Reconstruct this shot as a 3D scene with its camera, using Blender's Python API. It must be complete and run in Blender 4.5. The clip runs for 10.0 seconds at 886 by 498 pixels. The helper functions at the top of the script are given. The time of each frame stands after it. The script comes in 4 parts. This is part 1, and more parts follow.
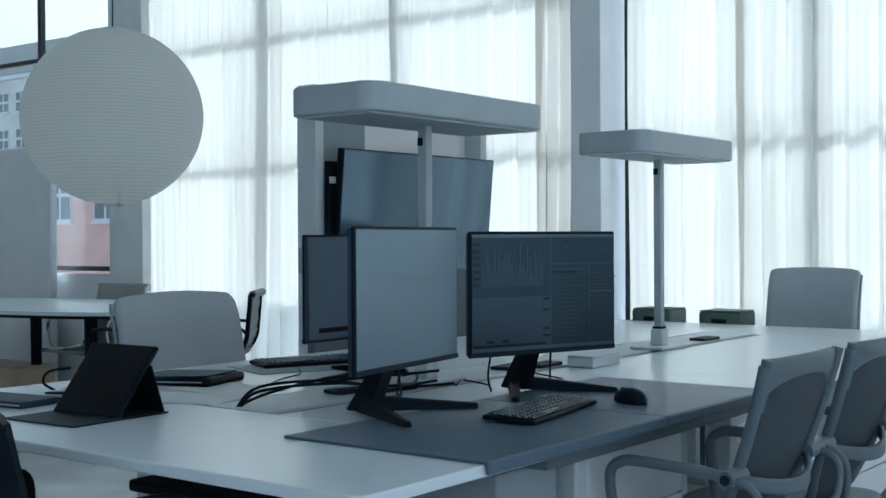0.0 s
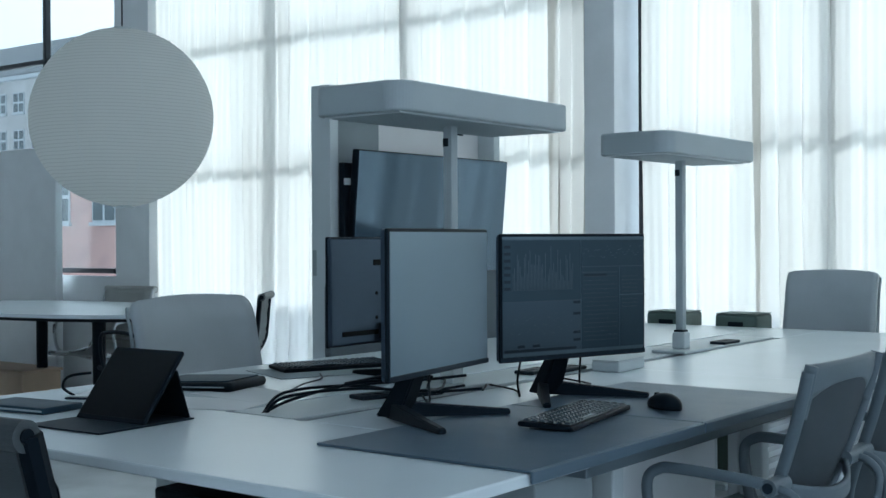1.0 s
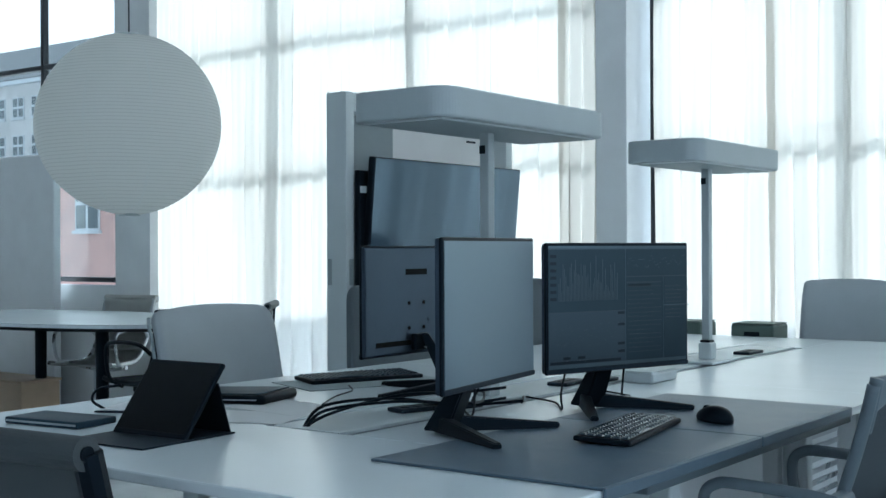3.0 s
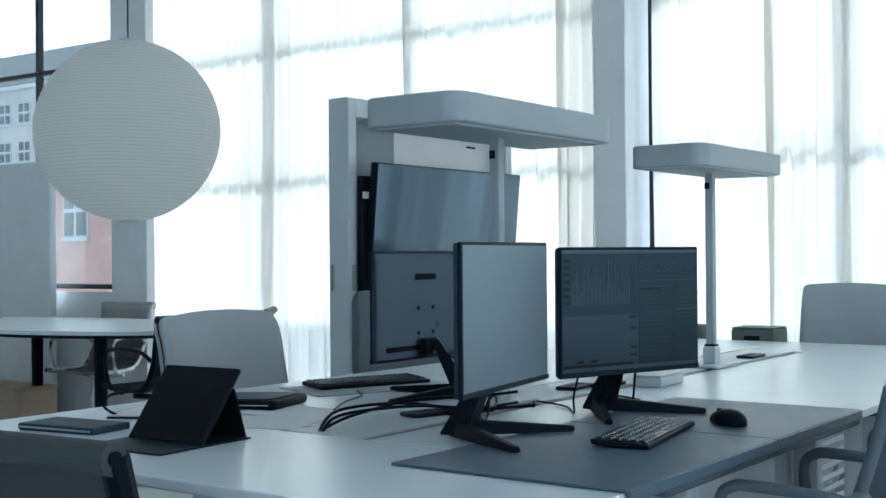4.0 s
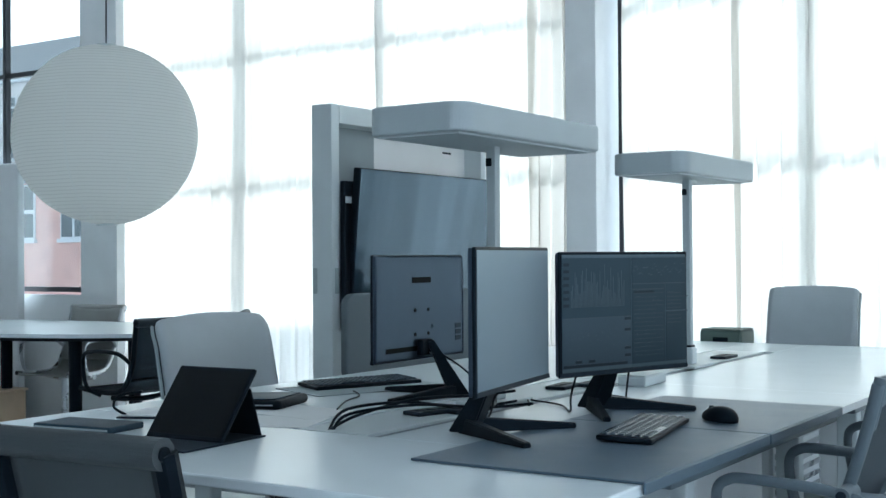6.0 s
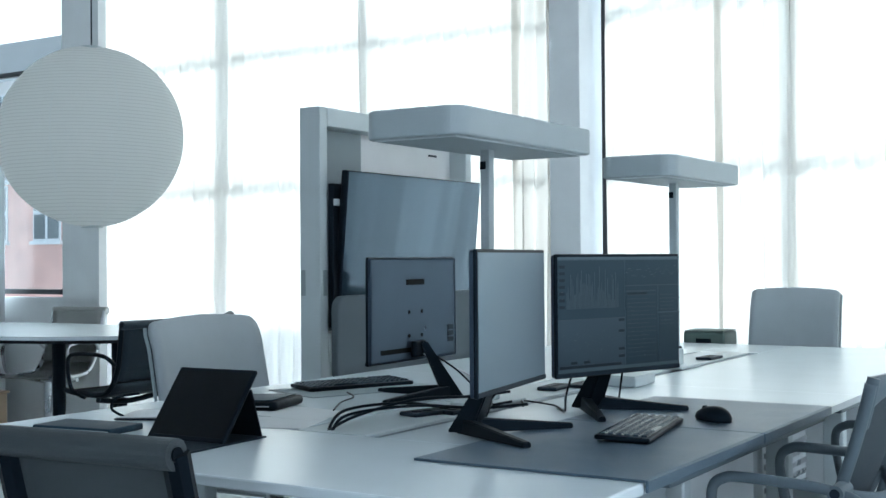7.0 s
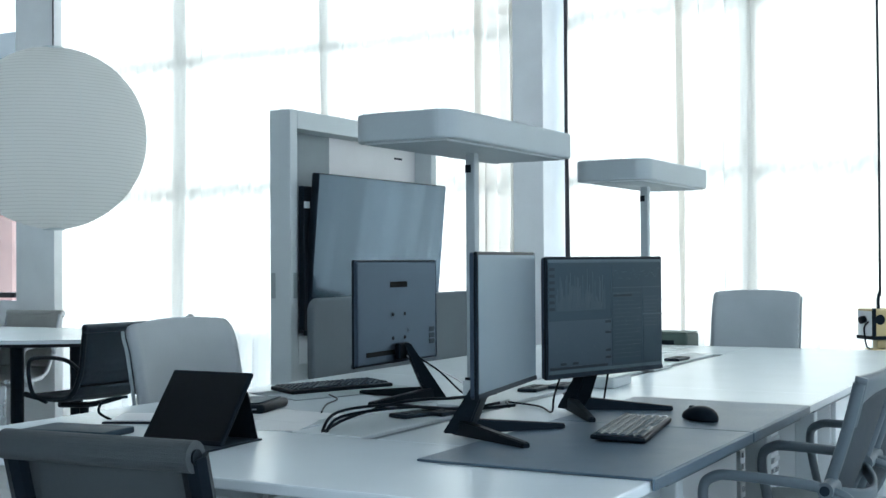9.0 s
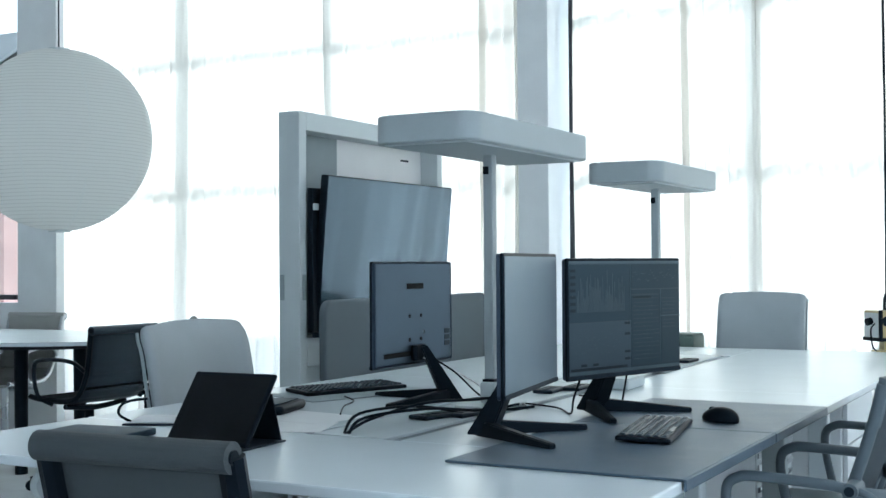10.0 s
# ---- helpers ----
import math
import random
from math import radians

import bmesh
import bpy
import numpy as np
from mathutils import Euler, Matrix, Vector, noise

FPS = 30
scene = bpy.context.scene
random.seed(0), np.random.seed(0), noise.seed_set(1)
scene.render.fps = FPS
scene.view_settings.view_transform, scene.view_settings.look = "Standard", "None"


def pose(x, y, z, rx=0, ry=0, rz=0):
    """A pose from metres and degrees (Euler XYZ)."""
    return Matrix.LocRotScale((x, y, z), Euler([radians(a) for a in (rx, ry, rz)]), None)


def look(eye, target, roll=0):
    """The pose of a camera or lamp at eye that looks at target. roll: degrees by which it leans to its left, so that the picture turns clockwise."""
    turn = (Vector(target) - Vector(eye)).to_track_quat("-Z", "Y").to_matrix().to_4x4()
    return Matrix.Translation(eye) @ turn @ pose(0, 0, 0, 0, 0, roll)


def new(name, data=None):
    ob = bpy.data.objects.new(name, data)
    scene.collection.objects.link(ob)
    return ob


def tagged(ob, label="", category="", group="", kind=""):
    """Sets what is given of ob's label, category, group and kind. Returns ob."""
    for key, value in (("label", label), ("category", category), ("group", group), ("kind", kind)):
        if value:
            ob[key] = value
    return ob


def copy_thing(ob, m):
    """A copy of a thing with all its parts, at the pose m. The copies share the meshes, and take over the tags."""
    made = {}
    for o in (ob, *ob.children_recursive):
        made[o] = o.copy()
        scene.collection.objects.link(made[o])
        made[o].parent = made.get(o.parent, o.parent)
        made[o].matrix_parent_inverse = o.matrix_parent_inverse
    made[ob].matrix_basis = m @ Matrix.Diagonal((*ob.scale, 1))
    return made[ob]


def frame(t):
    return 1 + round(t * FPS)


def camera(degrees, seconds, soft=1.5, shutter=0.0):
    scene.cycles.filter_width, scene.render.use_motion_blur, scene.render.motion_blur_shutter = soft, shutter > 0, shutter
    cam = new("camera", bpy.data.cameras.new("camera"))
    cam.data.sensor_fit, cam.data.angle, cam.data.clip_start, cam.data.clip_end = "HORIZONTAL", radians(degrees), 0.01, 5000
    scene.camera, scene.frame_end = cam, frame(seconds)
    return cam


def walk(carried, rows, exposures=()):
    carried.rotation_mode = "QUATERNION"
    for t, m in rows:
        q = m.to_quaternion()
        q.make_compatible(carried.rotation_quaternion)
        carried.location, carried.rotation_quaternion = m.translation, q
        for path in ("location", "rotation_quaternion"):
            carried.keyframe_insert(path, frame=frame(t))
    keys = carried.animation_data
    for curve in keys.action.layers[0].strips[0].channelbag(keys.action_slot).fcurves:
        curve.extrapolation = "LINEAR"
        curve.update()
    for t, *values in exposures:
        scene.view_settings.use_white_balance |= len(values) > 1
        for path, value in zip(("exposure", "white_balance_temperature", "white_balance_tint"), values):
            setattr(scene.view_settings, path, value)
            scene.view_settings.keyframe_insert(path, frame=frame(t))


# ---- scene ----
cam = camera(40.2, 10.0)
PATH = [
    (0, (0.089, -0.002, 1.173), (-1.13, 1.584, 1.156), -0.3),
    (0.5, (0.03, -0.004, 1.174), (-1.184, 1.585, 1.159), -0.3),
    (1, (-0.015, -0.005, 1.175), (-1.23, 1.584, 1.161), -0.3),
    (1.5, (-0.063, -0.01, 1.173), (-1.276, 1.58, 1.164), -0.4),
    (2, (-0.112, -0.019, 1.171), (-1.323, 1.573, 1.167), -0.5),
    (2.5, (-0.154, -0.033, 1.179), (-1.352, 1.569, 1.175), -0.3),
    (4, (-0.234, -0.087, 1.174), (-1.408, 1.533, 1.184), -0.45),
    (4.5, (-0.255, -0.136, 1.179), (-1.406, 1.499, 1.188), -0.4),
    (5, (-0.262, -0.18, 1.175), (-1.397, 1.466, 1.189), -0.4),
    (5.5, (-0.272, -0.227, 1.178), (-1.391, 1.431, 1.192), -0.4),
    (7, (-0.321, -0.332, 1.18), (-1.387, 1.36, 1.197), -0.4),
    (7.5, (-0.339, -0.356, 1.179), (-1.379, 1.352, 1.198), -0.4),
    (8, (-0.365, -0.386, 1.18), (-1.374, 1.34, 1.199), -0.3),
    (8.5, (-0.396, -0.405, 1.181), (-1.385, 1.333, 1.2), -0.3),
    (9, (-0.428, -0.424, 1.18), (-1.408, 1.319, 1.201), -0.4),
    (9.5, (-0.463, -0.445, 1.181), (-1.437, 1.301, 1.203), -0.3),
    (10, (-0.498, -0.466, 1.178), (-1.465, 1.285, 1.203), -0.4),
]
EXPO = [(0.0, 0.9, 5310, 2), (2.5, 1.08, 5370, 2), (5.0, 1.36, 5460, 3), (10.0, 1.64, 5620, 4)]
walk(cam, [(t, look(eye, target, roll)) for t, eye, target, roll in PATH], EXPO)

# ---- light ----
world = bpy.data.worlds.new("overcast_sky")
scene.world = world
world.use_nodes = True
wn = world.node_tree
sky = wn.nodes.new("ShaderNodeTexSky")
sky.sky_type, sky.sun_disc = "NISHITA", False
sky.sun_elevation, sky.sun_rotation = radians(39.8), radians(0)
sky.air_density, sky.dust_density = 1.0, 4.0
wn.nodes["Background"].inputs["Strength"].default_value = 0.15
grey = wn.nodes.new("ShaderNodeHueSaturation")
grey.inputs["Saturation"].default_value = 0.15
wn.links.new(sky.outputs[0], grey.inputs["Color"])
wn.links.new(grey.outputs[0], wn.nodes["Background"].inputs["Color"])
sun = new("sun", bpy.data.lights.new("sun", "SUN"))
sun.data.energy, sun.data.angle, sun.data.color = 1.6, radians(0.9), (1.0, 0.96, 0.9)
sun.matrix_world = look((0, 6, 5), (0, 0, 0))


# ---- materials ----
def mat(name, colour, rough=0.5, metal=0.0, vary=0.12, scale=6.0, bump=0.02, fine=180.0, spec=0.5, rvar=0.2):
    """A surface with broad tone variation, fine grain and a little relief."""
    m = bpy.data.materials.new(name)
    m.use_nodes = True
    nt = m.node_tree
    b = nt.nodes["Principled BSDF"]
    b.inputs["Roughness"].default_value, b.inputs["Metallic"].default_value = rough, metal
    b.inputs["Specular IOR Level"].default_value = spec
    tc = nt.nodes.new("ShaderNodeTexCoord")
    big, small = nt.nodes.new("ShaderNodeTexNoise"), nt.nodes.new("ShaderNodeTexNoise")
    big.inputs["Scale"].default_value, small.inputs["Scale"].default_value = scale, fine
    big.inputs["Detail"].default_value, small.inputs["Detail"].default_value = 5, 3
    for n in (big, small):
        nt.links.new(tc.outputs["Object"], n.inputs["Vector"])
    mixv = nt.nodes.new("ShaderNodeMath")
    mixv.operation = "MULTIPLY_ADD"
    nt.links.new(small.outputs["Fac"], mixv.inputs[0])
    mixv.inputs[1].default_value = 0.4
    nt.links.new(big.outputs["Fac"], mixv.inputs[2])
    ramp = nt.nodes.new("ShaderNodeMapRange")
    ramp.inputs["From Min"].default_value, ramp.inputs["From Max"].default_value = 0.4, 1.0
    ramp.inputs["To Min"].default_value, ramp.inputs["To Max"].default_value = 1 - vary, 1 + vary
    nt.links.new(mixv.outputs[0], ramp.inputs["Value"])
    mul = nt.nodes.new("ShaderNodeVectorMath")
    mul.operation = "SCALE"
    mul.inputs[0].default_value = colour
    nt.links.new(ramp.outputs[0], mul.inputs["Scale"])
    nt.links.new(mul.outputs[0], b.inputs["Base Color"])
    rr = nt.nodes.new("ShaderNodeMapRange")
    rr.inputs["To Min"].default_value, rr.inputs["To Max"].default_value = max(0.02, rough * (1 - rvar)), min(1, rough * (1 + rvar))
    nt.links.new(big.outputs["Fac"], rr.inputs["Value"])
    nt.links.new(rr.outputs[0], b.inputs["Roughness"])
    if bump:
        bp = nt.nodes.new("ShaderNodeBump")
        bp.inputs["Strength"].default_value, bp.inputs["Distance"].default_value = min(1, bump * 10), 0.002
        nt.links.new(small.outputs["Fac"], bp.inputs["Height"])
        nt.links.new(bp.outputs[0], b.inputs["Normal"])
    return m


def sheer(name, colour, clear, thick):
    """Woven sheer cloth: light passes straight through the weave, or is scattered by the threads."""
    m = bpy.data.materials.new(name)
    m.use_nodes = True
    nt = m.node_tree
    nt.nodes.remove(nt.nodes["Principled BSDF"])
    out = nt.nodes["Material Output"]
    tc, wv = nt.nodes.new("ShaderNodeTexCoord"), nt.nodes.new("ShaderNodeTexNoise")
    mp = nt.nodes.new("ShaderNodeMapping")
    mp.inputs["Scale"].default_value = (60, 60, 3)
    nt.links.new(tc.outputs["Object"], mp.inputs[0])
    nt.links.new(mp.outputs[0], wv.inputs["Vector"])
    tl, df, tp = nt.nodes.new("ShaderNodeBsdfTranslucent"), nt.nodes.new("ShaderNodeBsdfDiffuse"), nt.nodes.new("ShaderNodeBsdfTransparent")
    for n in (tl, df):
        n.inputs["Color"].default_value = (*colour, 1)
    a, c = nt.nodes.new("ShaderNodeMixShader"), nt.nodes.new("ShaderNodeMixShader")
    a.inputs[0].default_value = thick
    nt.links.new(tl.outputs[0], a.inputs[1])
    nt.links.new(df.outputs[0], a.inputs[2])
    rg = nt.nodes.new("ShaderNodeMapRange")
    rg.inputs["To Min"].default_value, rg.inputs["To Max"].default_value = clear * 0.7, clear * 1.3
    nt.links.new(wv.outputs["Fac"], rg.inputs["Value"])
    nt.links.new(rg.outputs[0], c.inputs[0])
    nt.links.new(a.outputs[0], c.inputs[1])
    nt.links.new(tp.outputs[0], c.inputs[2])
    nt.links.new(c.outputs[0], out.inputs["Surface"])
    return m


def clear_glass(name):
    m = bpy.data.materials.new(name)
    m.use_nodes = True
    nt = m.node_tree
    nt.nodes.remove(nt.nodes["Principled BSDF"])
    tp, gl, mx = (nt.nodes.new("ShaderNode" + k) for k in ("BsdfTransparent", "BsdfGlossy", "MixShader"))
    gl.inputs["Roughness"].default_value = 0.02
    tp.inputs["Color"].default_value = (0.93, 0.96, 0.95, 1)
    mx.inputs[0].default_value = 0.06
    nt.links.new(tp.outputs[0], mx.inputs[1])
    nt.links.new(gl.outputs[0], mx.inputs[2])
    nt.links.new(mx.outputs[0], nt.nodes["Material Output"].inputs["Surface"])
    return m


WALL = mat("wall_paint", (0.8, 0.83, 0.85), 0.8, vary=0.05, bump=0.03)
CEIL = mat("ceiling_paint", (0.8, 0.81, 0.82), 0.85, vary=0.04)
FLOOR = mat("pale_carpet_tile", (0.66, 0.7, 0.72), 0.95, vary=0.22, scale=3, bump=0.1, fine=260)
DESK = mat("desk_laminate", (0.7, 0.775, 0.81), 0.26, vary=0.03, scale=4, bump=0.003, fine=400, rvar=0.02)
PAD = mat("desk_pad_leather", (0.08, 0.115, 0.152), 0.4, vary=0.1, scale=9, bump=0.03, fine=420, spec=0.5)
PEDW = mat("white_pedestal_steel", (0.74, 0.78, 0.8), 0.45, vary=0.04, bump=0.01, fine=300)
# Grille colour is paler to hold the light bounced up from the desk.
GRILLE = mat("lamp_grille_with_desk_bounce", (0.66, 0.71, 0.73), 0.5, vary=0.05, bump=0.01)
WHITEM = mat("white_powder_coat", (0.54, 0.6, 0.62), 0.45, vary=0.04, bump=0.01, fine=300)
LAMPM = mat("lamp_grey_aluminium", (0.365, 0.42, 0.442), 0.45, vary=0.05, bump=0.008)
FELT = mat("mid_grey_felt", (0.105, 0.13, 0.146), 0.9, vary=0.08, bump=0.06, fine=350)
GREYM = mat("grey_felt_panel", (0.3, 0.35, 0.37), 0.85, vary=0.08, bump=0.06, fine=350)
BLACK = mat("black_plastic", (0.006, 0.009, 0.013), 0.42, vary=0.2, bump=0.01, spec=0.13)
DARK = mat("dark_grey_plastic", (0.014, 0.021, 0.03), 0.5, vary=0.15, bump=0.01, spec=0.22)
SCREEN = mat("matt_dark_screen", (0.014, 0.023, 0.031), 0.33, vary=0.08, bump=0.0, spec=1.0)
BACKC = mat("brushed_dark_back", (0.05, 0.07, 0.1), 0.3, metal=0.7, vary=0.1, bump=0.01)
INK = mat("flat_black_moulding", (0.003, 0.004, 0.005), 0.6, vary=0.1, bump=0.0, spec=0.1)
OFFSCR = mat("switched_off_screen", (0.006, 0.008, 0.01), 0.3, vary=0.1, bump=0.0, spec=0.12)
# Copy of the matt screen, its base raised to carry reflected room light.
SCREENA = mat("blank_screen_with_reflection", (0.085, 0.115, 0.15), 0.36, vary=0.06, bump=0.0, spec=1.0)
NOTE = mat("dark_blue_cover", (0.018, 0.036, 0.054), 0.5, vary=0.12, bump=0.02, spec=0.3)
GLOSS = mat("television_screen", (0.02, 0.035, 0.05), 0.09, vary=0.1, bump=0.0, spec=1.0)
CHROME = mat("polished_aluminium", (0.5, 0.53, 0.56), 0.28, metal=0.9, vary=0.08)
MESHM = mat("grey_chair_mesh", (0.042, 0.058, 0.072), 0.8, vary=0.12, bump=0.12, fine=500)
CHFRAME = mat("grey_chair_frame", (0.104, 0.137, 0.162), 0.5, vary=0.08, bump=0.02)
LEATHER = mat("pale_grey_leather", (0.38, 0.425, 0.455), 0.55, vary=0.07, bump=0.05, fine=220)
BLKMESH = mat("black_ribbed_leather", (0.014, 0.018, 0.023), 0.5, vary=0.2, bump=0.05)
PAPER = mat("white_paper", (0.7, 0.72, 0.73), 0.8, vary=0.04)
FRAMEB = mat("black_window_frame", (0.03, 0.036, 0.045), 0.4, vary=0.2)
FRAMEW = mat("white_window_frame", (0.55, 0.6, 0.65), 0.5, vary=0.06)
GREEN = mat("dark_green_box", (0.08, 0.12, 0.105), 0.6, vary=0.15)
YELLOW = mat("yellow_plastic", (0.5, 0.41, 0.2), 0.45, vary=0.1)
BRICK = mat("red_brick", (0.56, 0.37, 0.34), 0.9, vary=0.2, scale=1.5, bump=0.1, fine=9)
CONC = mat("pale_render", (0.55, 0.56, 0.57), 0.9, vary=0.2, scale=0.8, bump=0.1, fine=6)
ROOFM = mat("slate_roof", (0.2, 0.22, 0.24), 0.7, vary=0.25, scale=1.2, fine=7)
# Distant panes: the haze is mixed into the glass colour.
DGLASS = mat("haze_paled_window_glass", (0.14, 0.17, 0.19), 0.1, vary=0.3, scale=0.4, bump=0.0)
for m_, c_ in ((GLOSS, (0.5, 0.74, 1.0, 1)), (SCREEN, (0.62, 0.84, 1.0, 1)), (SCREENA, (0.62, 0.84, 1.0, 1)), (BACKC, (0.7, 0.85, 1.0, 1)), (BLACK, (0.5, 0.75, 1.0, 1)), (DARK, (0.5, 0.75, 1.0, 1)), (NOTE, (0.5, 0.75, 1.0, 1)), (BLKMESH, (0.5, 0.75, 1.0, 1)), (PAD, (0.6, 0.82, 1.0, 1))):
    m_.node_tree.nodes["Principled BSDF"].inputs["Specular Tint"].default_value = c_
GLOSS.node_tree.nodes["Principled BSDF"].inputs["IOR"].default_value = 1.7
for m_ in (SCREEN, SCREENA):
    m_.node_tree.nodes["Principled BSDF"].inputs["IOR"].default_value = 1.8
WOODM = mat("pale_wood", (0.55, 0.42, 0.29), 0.6, vary=0.15, scale=5)
PAPERL = sheer("lantern_paper", (0.86, 0.87, 0.86), 0.02, 0.3)
PAPERS = sheer("lantern_paper_overlap", (0.82, 0.84, 0.84), 0.0, 0.36)
nt = PAPERL.node_tree
tcl, sep, rib, rng_ = (nt.nodes.new("ShaderNode" + k) for k in ("TexCoord", "SeparateXYZ", "Math", "MapRange"))
nt.links.new(tcl.outputs["Object"], sep.inputs[0])
mulz = nt.nodes.new("ShaderNodeMath")
mulz.operation, mulz.inputs[1].default_value = "MULTIPLY", 350.0
wob_, addz = nt.nodes.new("ShaderNodeTexNoise"), nt.nodes.new("ShaderNodeMath")
wob_.inputs["Scale"].default_value = 3.0
nt.links.new(tcl.outputs["Object"], wob_.inputs["Vector"])
addz.operation, addz.inputs[1].default_value = "MULTIPLY_ADD", 7.0
nt.links.new(wob_.outputs["Fac"], addz.inputs[0])
nt.links.new(sep.outputs["Z"], mulz.inputs[0])
nt.links.new(mulz.outputs[0], addz.inputs[2])
rib.operation = "SINE"
nt.links.new(addz.outputs[0], rib.inputs[0])
rng_.inputs["From Min"].default_value, rng_.inputs["From Max"].default_value = 0.55, 1.0
rng_.inputs["To Min"].default_value, rng_.inputs["To Max"].default_value = 1.0, 0.85
nt.links.new(rib.outputs[0], rng_.inputs["Value"])
tone = nt.nodes.new("ShaderNodeVectorMath")
tone.operation, tone.inputs[0].default_value = "SCALE", (0.87, 0.88, 0.872)
nt.links.new(rng_.outputs[0], tone.inputs["Scale"])
for n_ in [q for q in nt.nodes if q.bl_idname in ("ShaderNodeBsdfTranslucent", "ShaderNodeBsdfDiffuse")]:
    nt.links.new(tone.outputs[0], n_.inputs["Color"])
CURT = sheer("sheer_curtain_cloth", (0.6, 0.578, 0.535), 0.04, 0.26)
FROST = sheer("frosted_glass", (0.86, 0.9, 0.93), 0.0, 0.22)
GLASS = clear_glass("window_glass")


# ---- mesh helpers ----
def part(name, bm, material, parent=None, label="", smooth=False):
    me = bpy.data.meshes.new(name)
    bmesh.ops.recalc_face_normals(bm, faces=bm.faces)
    if smooth:
        for f in bm.faces:
            f.smooth = True
    bm.to_mesh(me)
    bm.free()
    me.materials.append(material)
    ob = new(name, me)
    if parent:
        ob.parent = parent
    if label:
        ob["label"] = label
    return ob


def thing(name, label, category, at=(0, 0, 0), turn=0.0, group="", kind=""):
    e = new(name)
    e.matrix_world = pose(*at, 0, 0, turn)
    return tagged(e, label, category, group, kind)


def add(bm, lo, hi, bevel=0.0, seg=2, m=None):
    """A box from lo to hi, bevelled, turned by m."""
    c = [(a + b) / 2 for a, b in zip(lo, hi)]
    d = [abs(b - a) for a, b in zip(lo, hi)]
    r = bmesh.ops.create_cube(bm, size=1, matrix=Matrix.Translation(c) @ Matrix.Diagonal((*d, 1)))
    vs = r["verts"]
    if bevel:
        es = list({e for v in vs for e in v.link_edges})
        g = bmesh.ops.bevel(bm, geom=es, offset=bevel, segments=seg, affect="EDGES", profile=0.5)
        vs = g["verts"]
    if m is not None:
        bmesh.ops.transform(bm, matrix=m, verts=vs)
    return bm


def block(lo, hi, bevel=0.0, seg=2, m=None):
    return add(bmesh.new(), lo, hi, bevel, seg, m)


def cyl(bm, a, b, r0, r1=None, n=16):
    a, b = Vector(a), Vector(b)
    m = Matrix.Translation((a + b) / 2) @ (b - a).to_track_quat("Z", "Y").to_matrix().to_4x4()
    bmesh.ops.create_cone(bm, cap_ends=True, segments=n, radius1=r0, radius2=r0 if r1 is None else r1, depth=(b - a).length, matrix=m)
    return bm


def tube(pts, r, n=10, bm=None, flat=1.0, steps=6):
    """A round bar swept along a smooth line through pts."""
    bm = bm or bmesh.new()
    p = [Vector(q) for q in pts]
    line = []
    for i in range(len(p) - 1):
        a, b, c, d = p[max(i - 1, 0)], p[i], p[i + 1], p[min(i + 2, len(p) - 1)]
        for k in range(steps):
            u = k / steps
            line.append(0.5 * (2 * b + (c - a) * u + (2 * a - 5 * b + 4 * c - d) * u * u + (3 * b - a - 3 * c + d) * u ** 3))
    line.append(p[-1])
    rings = []
    side = None
    for i, q in enumerate(line):
        t = (line[min(i + 1, len(line) - 1)] - line[max(i - 1, 0)]).normalized()
        if side is None:
            side = t.cross(Vector((0, 0, 1)) if abs(t.z) < 0.9 else Vector((1, 0, 0))).normalized()
        side = (side - t * side.dot(t)).normalized()
        up = t.cross(side)
        rings.append([bm.verts.new(q + side * r * math.cos(2 * math.pi * k / n) + up * r * flat * math.sin(2 * math.pi * k / n)) for k in range(n)])
    for u, v in zip(rings, rings[1:]):
        for k in range(n):
            bm.faces.new((u[k], u[(k + 1) % n], v[(k + 1) % n], v[k]))
    bm.faces.new(rings[0][::-1]), bm.faces.new(rings[-1])
    return bm


def rounded_slab(w, d, h, r, n=8, bevel=0.006):
    """A slab w by d by h, base at z 0, with rounded upright corners and softened rims."""
    bm = bmesh.new()
    vs = []
    for cx, cy, a0 in ((w / 2 - r, d / 2 - r, 0), (-w / 2 + r, d / 2 - r, 90), (-w / 2 + r, -d / 2 + r, 180), (w / 2 - r, -d / 2 + r, 270)):
        for k in range(n + 1):
            a = radians(a0 + 90 * k / n)
            vs.append(bm.verts.new((cx + r * math.cos(a), cy + r * math.sin(a), 0)))
    f = bm.faces.new(vs)
    g = bmesh.ops.extrude_face_region(bm, geom=[f])
    bmesh.ops.translate(bm, vec=(0, 0, h), verts=[v for v in g["geom"] if isinstance(v, bmesh.types.BMVert)])
    if bevel:
        es = [e for e in bm.edges if abs(e.verts[0].co.z - e.verts[1].co.z) < 1e-6]
        bmesh.ops.bevel(bm, geom=es, offset=bevel, segments=2, affect="EDGES", profile=0.5)
    return bm


def moved(bm, m):
    bmesh.ops.transform(bm, matrix=m, verts=bm.verts)
    return bm


def sheet(rows, thick=0.0):
    """A smooth shell through rows of points, with thickness."""
    bm = bmesh.new()
    g = [[bm.verts.new(p) for p in r] for r in rows]
    for a, b in zip(g, g[1:]):
        for k in range(len(a) - 1):
            bm.faces.new((a[k], a[k + 1], b[k + 1], b[k]))
    if thick:
        bmesh.ops.recalc_face_normals(bm, faces=bm.faces)
        bmesh.ops.solidify(bm, geom=bm.faces[:], thickness=thick)
    return bm


def structure(name, bm, material, label, category, parent=None):
    return tagged(part(name, bm, material, parent), label, category, kind="structure")


